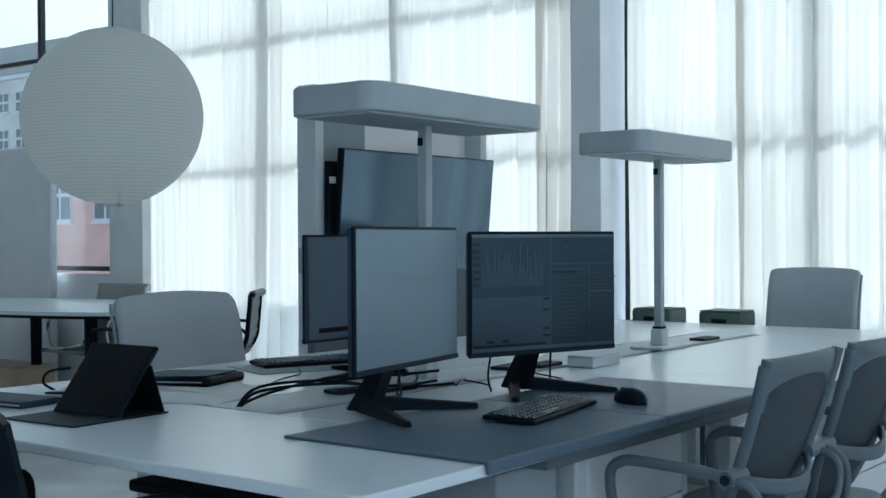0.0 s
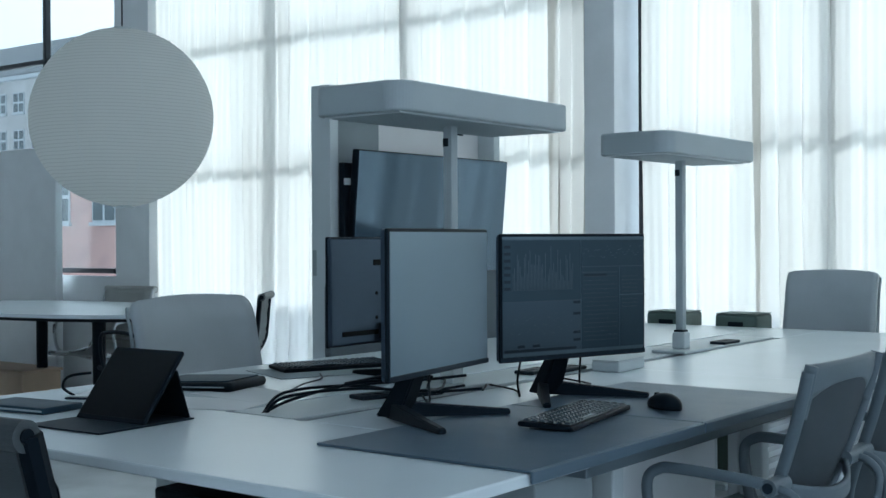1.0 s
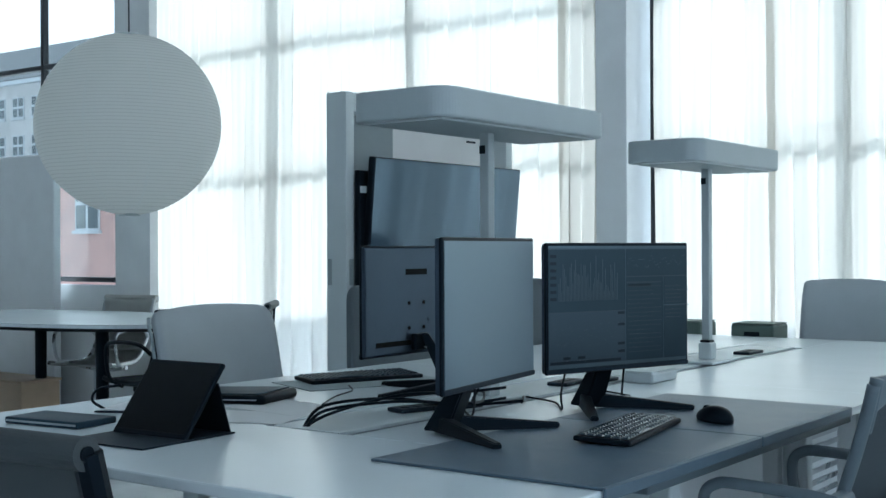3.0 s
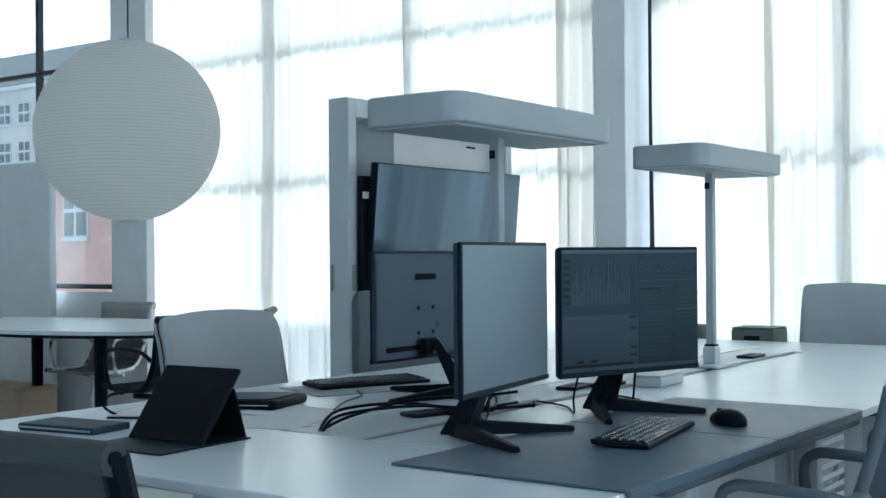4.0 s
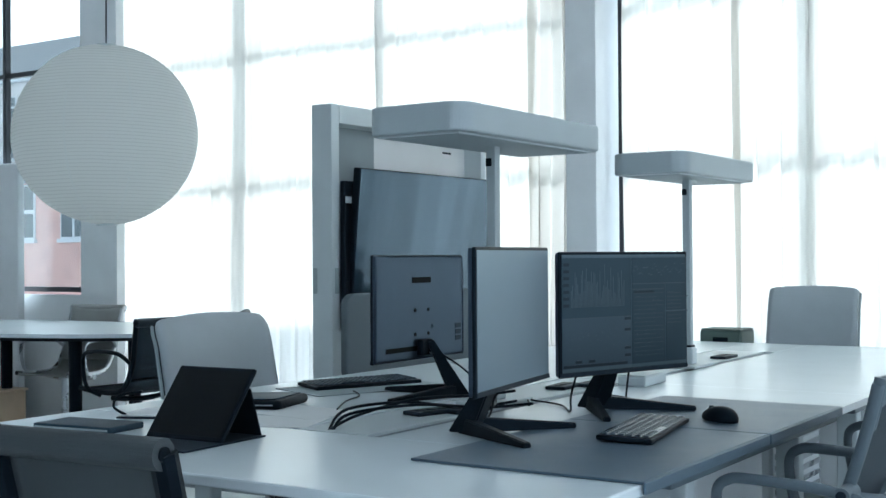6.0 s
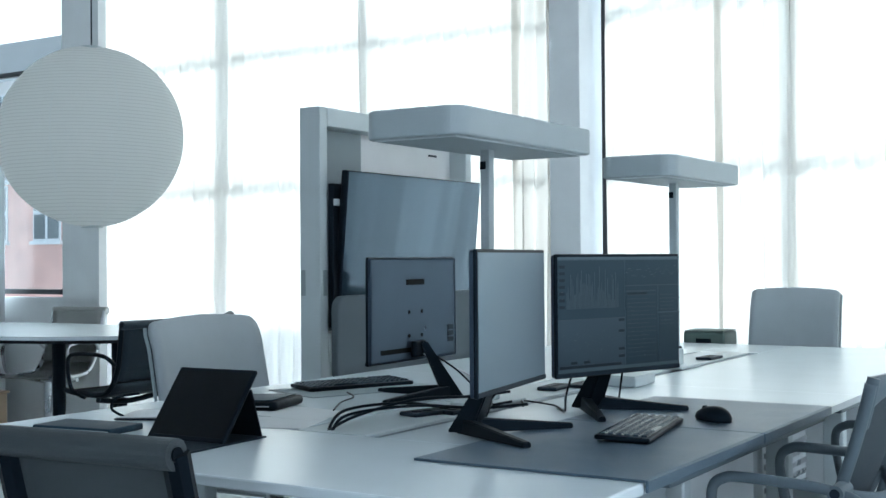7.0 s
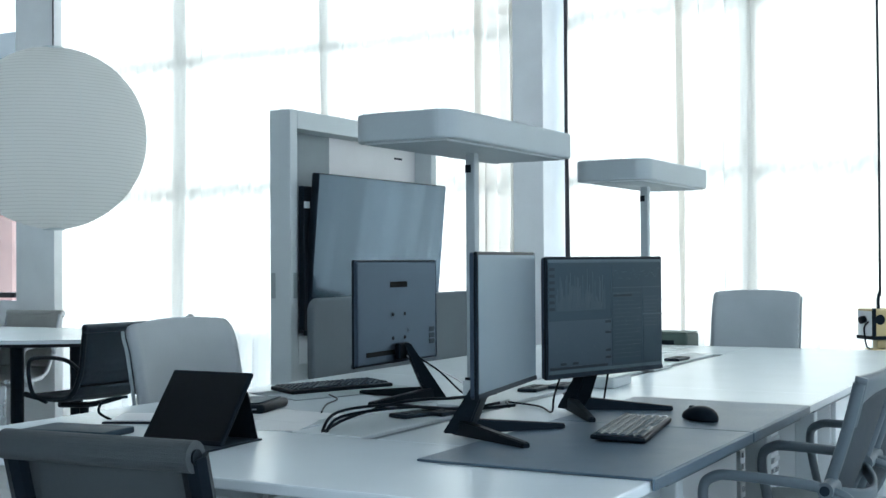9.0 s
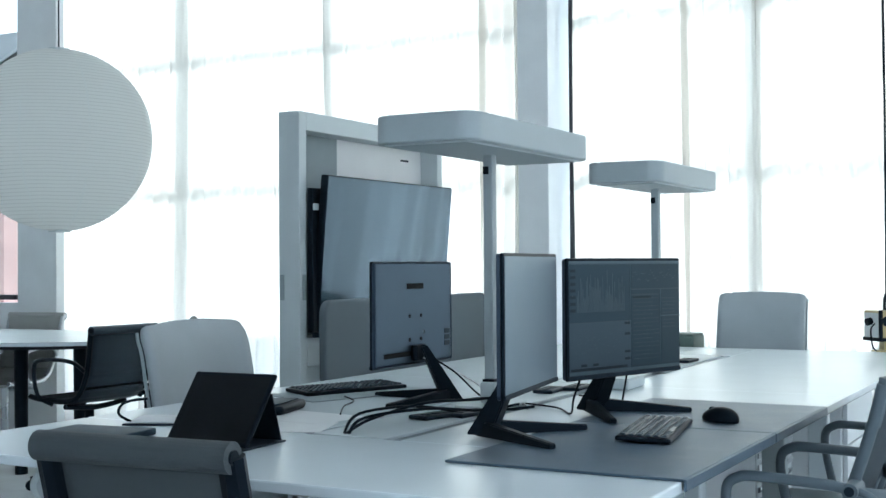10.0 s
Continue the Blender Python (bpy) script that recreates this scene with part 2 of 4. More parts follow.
# ---- the room ----
X0, X1, Y0, Y1, TOP = -9.6, 2.6, -4.2, 6.1, 3.9
structure("floor", block((X0, Y0, -0.12), (X1, Y1 + 0.3, 0)), FLOOR, "pale grey short-pile carpet floor of the office", "floor")
structure("ceiling", block((X0, Y0, TOP), (X1, Y1 + 0.3, TOP + 0.2)), CEIL, "plain white painted office ceiling", "ceiling")
# Unseen south wall; its opening is added to brighten the room with sky.
sw = bmesh.new()
for lo, hi in (((X0, Y0 - 0.2, 0), (X1, Y0, 0.3)), ((X0, Y0 - 0.2, 3.7), (X1, Y0, TOP)), ((X0, Y0 - 0.2, 0.3), (-1.4, Y0, 3.7)), ((2.3, Y0 - 0.2, 0.3), (X1, Y0, 3.7))):
    add(sw, lo, hi)
structure("wall_south", sw, WALL, "unseen plain pale painted wall with a wide opening added for fill light", "wall")
# Unseen east wall, opened likewise to let in extra side light.
ew = bmesh.new()
for lo, hi in (((X1, Y0 - 0.2, 0), (X1 + 0.2, Y1 + 0.3, 0.3)), ((X1, Y0 - 0.2, 3.7), (X1 + 0.2, Y1 + 0.3, TOP)), ((X1, Y0 - 0.2, 0.3), (X1 + 0.2, -3.8, 3.7)), ((X1, 4.6, 0.3), (X1 + 0.2, Y1 + 0.3, 3.7))):
    add(ew, lo, hi)
structure("wall_east", ew, WALL, "unseen plain pale painted wall with a wide opening added for fill light", "wall")
structure("wall_west", block((X0 - 0.2, Y0 - 0.2, 0), (X0, 5.45, TOP)), WALL, "plain pale painted wall", "wall")
# window wall: parapet, head and piers round two wide openings
SILL, HEAD = 0.80, 3.55
wn_bm = bmesh.new()
for lo, hi in (((-7.6, Y1, 0), (X1, Y1 + 0.3, 0.1)), ((-7.6, Y1, HEAD), (X1, Y1 + 0.3, TOP)), ((-7.6, Y1, 0.1), (-7.45, Y1 + 0.3, HEAD)),
               ((-3.47, Y1, 0.1), (-3.36, Y1 + 0.3, HEAD)), ((1.9, Y1, 0.1), (X1, Y1 + 0.3, HEAD))):
    add(wn_bm, lo, hi)
structure("wall_north", wn_bm, WALL, "white painted window wall with wide openings", "wall")
for x0, x1 in ((-7.45, -3.47), (-3.36, 1.9)):
    structure("frosted_spandrel", block((x0, Y1 + 0.04, 0.1), (x1, Y1 + 0.055, SILL - 0.001)), FROST, "frosted pale glass panel below the window", "window panel")
structure("column", block((-3.46, 5.79, 0), (-3.27, Y1 - 0.002, TOP), 0.006), WALL, "smooth pale grey structural column between the windows", "column")


def window(name, x0, x1, z0, z1, uprights, rails, y, material, label, w=0.07, d=0.08, rw=None):
    e = thing(name, label, "window", (0, 0, 0), kind="structure")
    xs = [x0, *uprights, x1]
    for i, x in enumerate(xs):
        lo = x if i == 0 else x - w if i == len(xs) - 1 else x - w / 2
        part("mullion", block((lo, y, z0), (lo + w, y + d, z1), 0.004), material, e)
    zs = [z0, *rails, z1]
    rw = rw or w
    for i in range(len(xs) - 1):
        a = xs[i] + (w if i == 0 else w / 2)
        b = xs[i + 1] - (w if i == len(xs) - 2 else w / 2)
        for j, z in enumerate(zs):
            lo = z if j == 0 else z - rw if j == len(zs) - 1 else z - rw / 2
            part("rail", block((a, y + 0.003, lo), (b, y + d - 0.003, lo + rw), 0.004), material, e)
        p = part("pane", block((a - 0.01, y + d / 2 - 0.004, z0 + 0.02), (b + 0.01, y + d / 2 + 0.004, z1 - 0.02)), GLASS, e)
        p.visible_shadow = False
    return e


window("window_1", -7.45, -3.47, SILL, HEAD, (-6.13, -4.9), (1.80, 2.7), Y1 + 0.03, FRAMEW, "tall multi-pane window behind a sheer curtain", 0.085, 0.035, 0.05)
window("window_2", -3.36, 1.9, SILL, HEAD, (-2.16, -0.86, 0.44), (1.80, 2.7), Y1 + 0.03, FRAMEW, "wide multi-pane window behind a sheer curtain", 0.095, 0.035, 0.05)
part("window_edge_bar", block((-3.215, 5.96, 0.0), (-3.187, 6.0, TOP), 0.003), FRAMEB)
tagged(bpy.data.objects["window_edge_bar"], "slim black upright bar beside the column", "window frame", kind="structure")

# uncurtained window further along, with its piers
WY = 5.45
lw = bmesh.new()
for lo, hi in (((-7.13, WY, 0), (-6.76, WY + 0.07, TOP)), ((X0, WY, 0), (-7.13, WY + 0.07, 0.93)), ((X0, WY, 3.4), (-7.13, WY + 0.07, TOP))):
    add(lw, lo, hi)
structure("wall_west_window", lw, WALL, "pale painted wall round an uncurtained window", "wall")
structure("wall_return", sheet([[(-7.1, WY + 0.07, 0), (-7.64, 6.12, 0)], [(-7.1, WY + 0.07, TOP), (-7.64, 6.12, TOP)]], 0.05), WALL, "narrow painted return wall beside the window", "wall")
w3 = window("window_3", X0, -7.13, 0.95, 3.4, (-7.99,), (2.55,), WY + 0.01, FRAMEB, "black-framed window looking on old buildings", 0.036, 0.05)
bpy.data.objects.remove([c for c in w3.children if c.name.startswith("mullion")][-1])
structure("partition_panel", block((X0, 5.30, 0.0), (-7.63, 5.36, 1.88), 0.01), WALL, "plain pale grey partition panel before the window", "partition")


def curtain(name, x0, x1, y, amp, period, seed, label, lean=0.68, rows_z=8):
    """Wave-pleated cloth: each pleat runs slowly back towards the glass and folds sharply forward again."""
    rng = random.Random(seed)
    steps = 22
    pleats = int(round((x1 - x0) / period))
    xs, ys, ks = [], [], []
    x = x0
    for k in range(pleats):
        p = (x1 - x0) / pleats * rng.uniform(0.8, 1.2)
        a = amp * rng.uniform(0.7, 1.2)
        for i in range(steps):
            q = i / steps
            w = -1 + 2 * q / lean if q < lean else 1 - 2 * (q - lean) / (1 - lean)
            w = math.sin(w * math.pi / 2) * 0.45 + w * 0.55
            xs.append(x + p * q), ys.append(a * w), ks.append(k)
        x += p
    fit_ = (x1 - x0) / (x - x0)
    rows = []
    for j in range(rows_z + 1):
        z = 0.02 + (TOP - 0.05) * j / rows_z
        row = []
        for x, dy, k in zip(xs, ys, ks):
            u = (x - x0) * fit_
            drift = 0.012 * math.sin(u * 2.1 + z * 1.3 + seed) + 0.007 * math.sin(k * 2.4 + z * 2.2)
            row.append((x0 + u + 0.006 * math.sin(k * 1.7 + z * 1.9), y + dy * (1.1 - 0.25 * j / rows_z) + drift + 0.0015 * math.sin(u * 173), z))
        rows.append(row)
    return tagged(part(name, sheet(rows), CURT, smooth=True), label, "curtain", "sheer curtains")


curtain("curtain", -7.56, -3.74, 5.985, 0.036, 0.15, 1, "white sheer floor-length curtain hanging in soft folds")
curtain("curtain", -3.76, -3.475, 5.93, 0.035, 0.07, 5, "white sheer curtain gathered beside the column", 0.5)
curtain("curtain", -3.175, -2.5, 5.98, 0.04, 0.15, 3, "white sheer floor-length curtain with wide folds")
curtain("curtain", -2.535, 2.2, 5.985, 0.042, 0.15, 8, "white sheer floor-length curtain overlapping its neighbour")

# ---- outside ----
structure("ground", block((-1500, -1500, -5.2), (1500, 1500, -5.0)), CONC, "grey yard ground outside the windows", "ground")


def building(name, x0, x1, y, z1, material, label, cols, rows, z0, step, wide, high, rise):
    e = thing(name, label, "building")
    part("wall", block((x0, y, -5), (x1, y + 9, z1)), material, e)
    part("cornice", block((x0 - 0.3, y - 0.45, z1 - 0.35), (x1 + 0.3, y - 0.01, z1)), FRAMEW, e)
    part("roof", sheet([[(x0 - 0.4, y - 0.5, z1), (x1 + 0.4, y - 0.5, z1)], [(x0 - 0.4, y + 4.5, z1 + rise), (x1 + 0.4, y + 4.5, z1 + rise)], [(x0 - 0.4, y + 9.5, z1), (x1 + 0.4, y + 9.5, z1)]], 0.2), ROOFM, e)
    cw = (x1 - x0) / cols
    for i in range(cols):
        for j in range(rows):
            a, b = x0 + (i + 0.5 - wide / 2) * cw, z0 + j * step
            w, h = wide * cw, high
            fr = part("window", block((a, y - 0.06, b), (a + w, y + 0.02, b + h)), FRAMEW, e)
            for k in range(2):
                for q in range(2):
                    part("pane", block((a + 0.08 + k * w * 0.5, y - 0.08, b + 0.08 + q * h * 0.5), (a + k * w * 0.5 + w * 0.5 - 0.08, y - 0.05, b + q * h * 0.5 + h * 0.5 - 0.08)), DGLASS, fr)
            part("sill", block((a - 0.1, y - 0.16, b - 0.14), (a + w + 0.1, y - 0.01, b - 0.001)), FRAMEW, fr)
    return e


building("brick_building", -52, -36.5, 31, 4.6, BRICK, "old red brick building with white-framed windows", 5, 2, -2.6, 4.6, 0.5, 2.2, 0.8)
building("grey_building", -112, -62, 52, 13.5, CONC, "long grey rendered factory building with rows of windows", 22, 6, -3.0, 2.75, 0.6, 1.5, 3.4)


# ---- the bench of desks ----
DZ = 0.742
desk_tops = ((-2.045, -1.25, 2.1105, 3.6), (-2.045, -1.25, 3.6015, 5.62), (-3.1, -2.335, 2.1105, 3.6), (-3.1, -2.335, 3.6015, 5.62))


def desk(x0, x1, y0, y1, label):
    e = thing("desk", label, "desk", ((x0 + x1) / 2, (y0 + y1) / 2, 0), group="bench desks")
    w, d = x1 - x0, y1 - y0
    part("desktop", moved(rounded_slab(w, d, 0.022, 0.003, 2, 0.0012), Matrix.Translation((0, 0, DZ - 0.022))), DESK, e)
    part("underframe", block((-w / 2 + 0.08, -d / 2 + 0.1, DZ - 0.075), (w / 2 - 0.08, d / 2 - 0.1, DZ - 0.03), 0.005), CHFRAME, e)
    for sy in (-1, 1):
        y = sy * (d / 2 - 0.32)
        for sx in (-1, 1):
            x = sx * (w / 2 - 0.16)
            part("leg", block((x - 0.035, y - 0.025, 0.03), (x + 0.035, y + 0.025, DZ - 0.076), 0.006), WHITEM, e)
        part("foot", block((-w / 2 + 0.06, y - 0.035, 0), (w / 2 - 0.06, y + 0.035, 0.028), 0.006), WHITEM, e)
    return e


for x0, x1, y0, y1 in desk_tops:
    desk(x0, x1, y0, y1, "pale grey laminate bench desk with white steel legs")
# narrow infill and the cable channel between the two rows
ed = thing("end_desk", "pale grey laminate end desk closing the bench", "desk", (-2.175, 1.81, 0))
part("desktop", moved(rounded_slab(1.85, 0.6, 0.024, 0.025, 6, 0.004), Matrix.Translation((0, -0.0005, DZ - 0.024))), DESK, ed)
part("underframe", block((-0.8, 0.1, DZ - 0.07), (0.8, 0.26, DZ - 0.03), 0.005), CHFRAME, ed)
for x in (-0.62, 0.62):
    part("bracket", tube([(x, -0.14, DZ - 0.06), (x, -0.17, DZ - 0.1), (x, -0.1, DZ - 0.14), (x, 0.1, DZ - 0.12)], 0.016, 8), WHITEM, ed)
    part("leg", block((x - 0.035, -0.03, 0), (x + 0.035, 0.03, DZ - 0.086), 0.006), WHITEM, ed)
part("cable_box", block((-0.1, 0.02, DZ - 0.17), (0.32, 0.16, DZ - 0.14), 0.008), BLACK, ed)
for x in (-0.06, 0.28):
    part("hanger", block((x - 0.008, 0.1, DZ - 0.141), (x + 0.008, 0.12, DZ - 0.069), 0.002), CHROME, ed)
tray = thing("cable_tray", "white cable channel with hinged flaps between the desks", "cable tray", (-2.19, 0, 0))
y = 2.112
for ln in (0.72, 0.8, 0.8, 0.66):
    part("flap", block((-0.12, y, DZ - 0.012), (0.1, y + ln - 0.012, DZ + 0.0015), 0.002), WHITEM, tray)
    part("slot", block((0.103, y, DZ - 0.03), (0.14, y + ln - 0.012, DZ - 0.006)), CHFRAME, tray)
    y += ln
part("basket", block((-0.13, 2.12, DZ - 0.14), (0.13, 5.08, DZ - 0.04), 0.01), CHFRAME, tray)
part("desk_infill", moved(rounded_slab(0.284, 0.52, 0.024, 0.004, 2, 0.003), Matrix.Translation((-2.19, 5.36, DZ - 0.024))), DESK)
tagged(bpy.data.objects["desk_infill"], "pale laminate infill panel at the far desk end", "desk panel")


def pad(y0, y1, label):
    e = thing("desk_pad", label, "desk pad", (0, 0, 0), group="desk pads")
    part("mat", block((-1.785, y0, DZ + 0.0006), (-1.246, y1, DZ + 0.0066), 0.002), PAD, e)
    part("front_lip", block((-1.246, y0, DZ - 0.019), (-1.239, y1, DZ + 0.0058), 0.003), PAD, e)


pad(1.865, 2.595, "dark grey leather desk pad folded over the edge")
pad(2.6, 3.225, "dark grey leather desk pad folded over the edge")


def pedestal(at):
    e = thing("drawer_pedestal", "white steel drawer pedestal under the desk", "drawer unit", at)
    part("body", block((-0.28, -0.27, 0.05), (0.25, 0.27, 0.66), 0.006), PEDW, e)
    for z0, z1 in ((0.055, 0.32), (0.326, 0.485), (0.491, 0.652)):
        part("drawer", block((0.252, -0.265, z0), (0.27, 0.265, z1), 0.003), PEDW, e)
    for sx in (-0.2, 0.2):
        for sy in (-0.15, 0.15):
            part("castor", cyl(bmesh.new(), (sx, sy - 0.012, 0.025), (sx, sy + 0.012, 0.025), 0.025), BLACK, e)
    return e


lp = thing("leg_panel", "dark grey steel leg panel under the desk", "desk leg", (-1.6, 2.24, 0))
part("plate", block((-0.2, -0.12, 0.02), (0.2, 0.12, DZ - 0.078), 0.006), GREYM, lp)
part("foot", block((-0.22, -0.13, 0), (0.22, 0.13, 0.02), 0.004), CHFRAME, lp)
ped = pedestal((-1.66, 2.71, 0))
copy_thing(ped, pose(-1.64, 4.5, 0))
bx = thing("perforated_screen", "pale perforated metal modesty screen under the desk", "panel", (-1.5, 3.62, 0))
part("panel", block((-0.008, -0.24, 0.28), (0.008, 0.24, 0.64), 0.003), PEDW, bx)
for sy in (-0.2, 0.2):
    part("leg", block((-0.01, sy - 0.012, 0), (0.01, sy + 0.012, 0.279), 0.003), WHITEM, bx)
for k in range(9):
    part("slat", block((0.009, -0.23, 0.3 + k * 0.036), (0.015, 0.23, 0.316 + k * 0.036)), CHROME, bx)


def divider(at, length, h, label):
    e = thing("desk_divider", label, "divider", at)
    part("panel", moved(rounded_slab(length, h, 0.035, 0.05, 6, 0.008), pose(0, length / 2, 0, 90, 0, 90) @ Matrix.Translation((0, h / 2, -0.0175))), FELT, e)
    for y in (0.2, length - 0.2):
        part("bracket", block((-0.01, y - 0.03, -0.05), (0.05, y + 0.03, 0.005), 0.003), CHFRAME, e)
    return e


divider((-3.14, 3.36, DZ - 0.04), 1.36, 0.34, "grey felt desk divider with rounded corners")


# ---- task lamps on the desks ----
def desk_lamp(at, w, l, h, label):
    e = thing("desk_lamp", label, "lamp", at, group="desk lamps")
    part("base", block((-0.07, -0.11, 0), (0.07, 0.11, 0.012), 0.004), WHITEM, e)
    part("socket", block((-0.026, -0.026, 0.012), (0.026, 0.026, 0.076), 0.005), WHITEM, e)
    part("collar", block((-0.02, -0.02, 0.0762), (0.02, 0.02, 0.0845), 0.002), BLACK, e)
    part("pole", block((-0.0155, -0.0155, 0.085), (0.0155, 0.0155, h), 0.003), LAMPM, e)
    part("switch", block((-0.0159, -0.0159, h - 0.064), (0.004, 0.0, h - 0.04)), BLACK, e)
    part("head", moved(rounded_slab(w, l, 0.08, 0.06, 10, 0.006), Matrix.Translation((0, 0, h))), LAMPM, e, smooth=False)
    g = part("grille", block((-w / 2 + 0.03, -l / 2 + 0.03, h - 0.003), (w / 2 - 0.03, l / 2 - 0.03, h + 0.002)), GRILLE, e, "finely slotted diffuser grille")
    fins = bmesh.new()
    n = 64
    for k in range(n):
        y = -l / 2 + 0.05 + (l - 0.1) * k / (n - 1)
        add(fins, (-w / 2 + 0.04, y - 0.003, h - 0.0055), (w / 2 - 0.04, y + 0.003, h - 0.0032))
    part("louvre", fins, LAMPM, g)["kind"] = "stuff"
    return e


desk_lamp((-2.155, 2.832, DZ + 0.002), 0.325, 0.85, 0.77, "grey twin-head desk lamp with long flat rectangular shade")
desk_lamp((-2.11, 4.235, DZ + 0.002), 0.3, 0.775, 0.737, "grey desk lamp with long flat rectangular shade")


# ---- monitors ----
def taper_bar(a, b, w0, w1, h0, h1):
    """A flat-topped bar lying on its base from a to b, thinner towards b."""
    bm = bmesh.new()
    d = (Vector(b) - Vector(a)).normalized()
    n = Vector((-d.y, d.x, 0))
    ends = []
    for c, w, h in ((Vector(a), w0, h0), (Vector(b), w1, h1)):
        ends.append([bm.verts.new(c + n * (k * w / 2) + Vector((0, 0, zz))) for k, zz in ((-1, 0), (1, 0), (0.8, h), (-0.8, h))])
    u, v = ends
    bm.faces.new(u[::-1]), bm.faces.new(v)
    for k in range(4):
        bm.faces.new((u[k], u[(k + 1) % 4], v[(k + 1) % 4], v[k]))
    bmesh.ops.bevel(bm, geom=bm.edges[:], offset=0.0025, segments=2, affect="EDGES")
    return bm


def monitor(at, turn, foot_turn, label, lit=False, group="desk monitors", lean=0.0, zc=0.285, w=0.54, h=0.322):
    """Screen faces +x; at is the desk point under the panel's middle."""
    e = thing("monitor", label, "monitor", at, turn, group)
    L = pose(0, 0, zc, 0, lean, 0)
    part("case", block((-0.009, -w / 2, -h / 2), (0.0, w / 2, h / 2), 0.004, 2, L), BLACK, e)
    part("back_cover", block((-0.018, -w / 2 + 0.002, -h / 2 + 0.002), (-0.0092, w / 2 - 0.002, h / 2 - 0.002), 0.009, 3, L), BACKC, e)
    part("screen", block((0.0003, -w / 2 + 0.008, -h / 2 + 0.014), (0.0018, w / 2 - 0.008, h / 2 - 0.008), 0, 2, L), SCREEN if lit else SCREENA, e, "matt dark screen" if lit else "blank matt screen with reflected light put into its blue-grey colour")
    part("bezel", block((0.0003, -w / 2 + 0.002, -h / 2 + 0.002), (0.003, w / 2 - 0.002, -h / 2 + 0.013), 0.001, 2, L), DARK, e)
    part("badge", block((-0.02, -0.054, 0.077), (-0.0182, 0.054, 0.095), 0.001, 2, L), INK, e)
    for sy in (-0.0375, 0.0375):
        for sz in (-0.083, -0.008):
            part("screw", moved(cyl(bmesh.new(), (-0.0202, sy, sz), (-0.018, sy, sz), 0.006, None, 10), L), INK, e)
    part("socket_recess", block((-0.02, 0.03, -h / 2 + 0.03), (-0.0182, 0.2, -h / 2 + 0.045), 0.001, 2, L), INK, e)
    for k in range(3):
        part("sticker", block((-0.0196, -0.235, -h / 2 + 0.05 + k * 0.02), (-0.0182, -0.2, -h / 2 + 0.065 + k * 0.02), 0, 2, L), DARK, e)
    F = pose(0, 0, 0, 0, 0, foot_turn)
    neck = bmesh.new()
    low = [neck.verts.new((x, y, 0.004)) for x, y in ((-0.165, -0.034), (-0.1, -0.034), (-0.1, 0.034), (-0.165, 0.034))]
    top = [neck.verts.new((x, y, zc - 0.1)) for x, y in ((-0.05, -0.026), (-0.027, -0.026), (-0.027, 0.026), (-0.05, 0.026))]
    neck.faces.new(low[::-1]), neck.faces.new(top)
    for k in range(4):
        neck.faces.new((low[k], low[(k + 1) % 4], top[(k + 1) % 4], top[k]))
    bmesh.ops.bevel(neck, geom=neck.edges[:], offset=0.004, segments=2, affect="EDGES")
    part("stand", moved(neck, F), BLACK, e)
    part("neck_joint", block((-0.04, -0.03, zc - 0.15), (-0.0185, 0.03, zc - 0.1), 0.005), BLACK, e)
    for sy in (-1, 1):
        part("stand_leg", moved(taper_bar((-0.135, sy * 0.004, 0.0), (0.094, sy * 0.178, 0.0), 0.036, 0.022, 0.04, 0.013), F), BLACK, e)
    return e, L


def bars(parent, L, rects, material, name):
    for i, (y0, z0, y1, z1) in enumerate(rects):
        y0, y1 = max(y0, -0.248), min(y1, 0.248)
        part(name, block((0.002, y0, z0), (0.0026, y1, z1), 0, 2, L), material, parent)


PANEL = mat("screen_window_grey", (0.025, 0.04, 0.051), 0.32, vary=0.05, bump=0.0)
PANEL2 = mat("screen_pale_window", (0.05, 0.068, 0.084), 0.32, vary=0.05, bump=0.0)
PLINE = mat("screen_light_line", (0.055, 0.07, 0.082), 0.35, vary=0.05, bump=0.0)
PDARK = mat("screen_black_bar", (0.008, 0.01, 0.012), 0.3, vary=0.05, bump=0.0)
PTEXT = mat("screen_faint_text", (0.04, 0.052, 0.062), 0.33, vary=0.05, bump=0.0)
PCHART = mat("screen_chart_grey", (0.075, 0.096, 0.11), 0.35, vary=0.05, bump=0.0)

monitor((-1.754, 2.263, DZ + 0.007), 9.8, 0, "black monitor with blank grey screen on a splayed stand", zc=0.284, w=0.506, h=0.34)
monB, LB = monitor((-1.703, 2.786, DZ + 0.007), -17.9, 0, "black monitor showing grey dashboard charts and tables", lit=True, zc=0.276, w=0.51, h=0.333)
monitor((-2.458, 2.864, DZ + 0.001), 181.5, 36, "black monitor seen from its metallic back", zc=0.28, w=0.51, h=0.328)
for m_ in (PANEL, PANEL2, PLINE, PDARK, PTEXT, PCHART):
    m_.node_tree.nodes["Principled BSDF"].inputs["Specular Tint"].default_value = (0.5, 0.75, 1.0, 1)
# dashboard windows on the working screen, seen as quiet greys
bars(monB, LB, [(-0.262, -0.143, 0.017, -0.012)], PANEL2, "dashboard_window")
bars(monB, LB, [(-0.262, -0.0095, 0.017, 0.15), (0.0195, 0.079, 0.262, 0.15), (0.0195, -0.143, 0.157, 0.0765), (0.1595, 0.0, 0.262, 0.0765), (0.1595, -0.143, 0.262, -0.0025)], PANEL, "dashboard_window")
bm = bmesh.new()
rng = random.Random(4)
for k in range(44):
    y0 = -0.215 + k * 0.0047
    add(bm, (0.0026, y0, 0.018), (0.003, y0 + 0.002, 0.018 + rng.uniform(0.02, 0.1) * (1 if rng.random() > 0.2 else 1.15)))
moved(bm, LB)
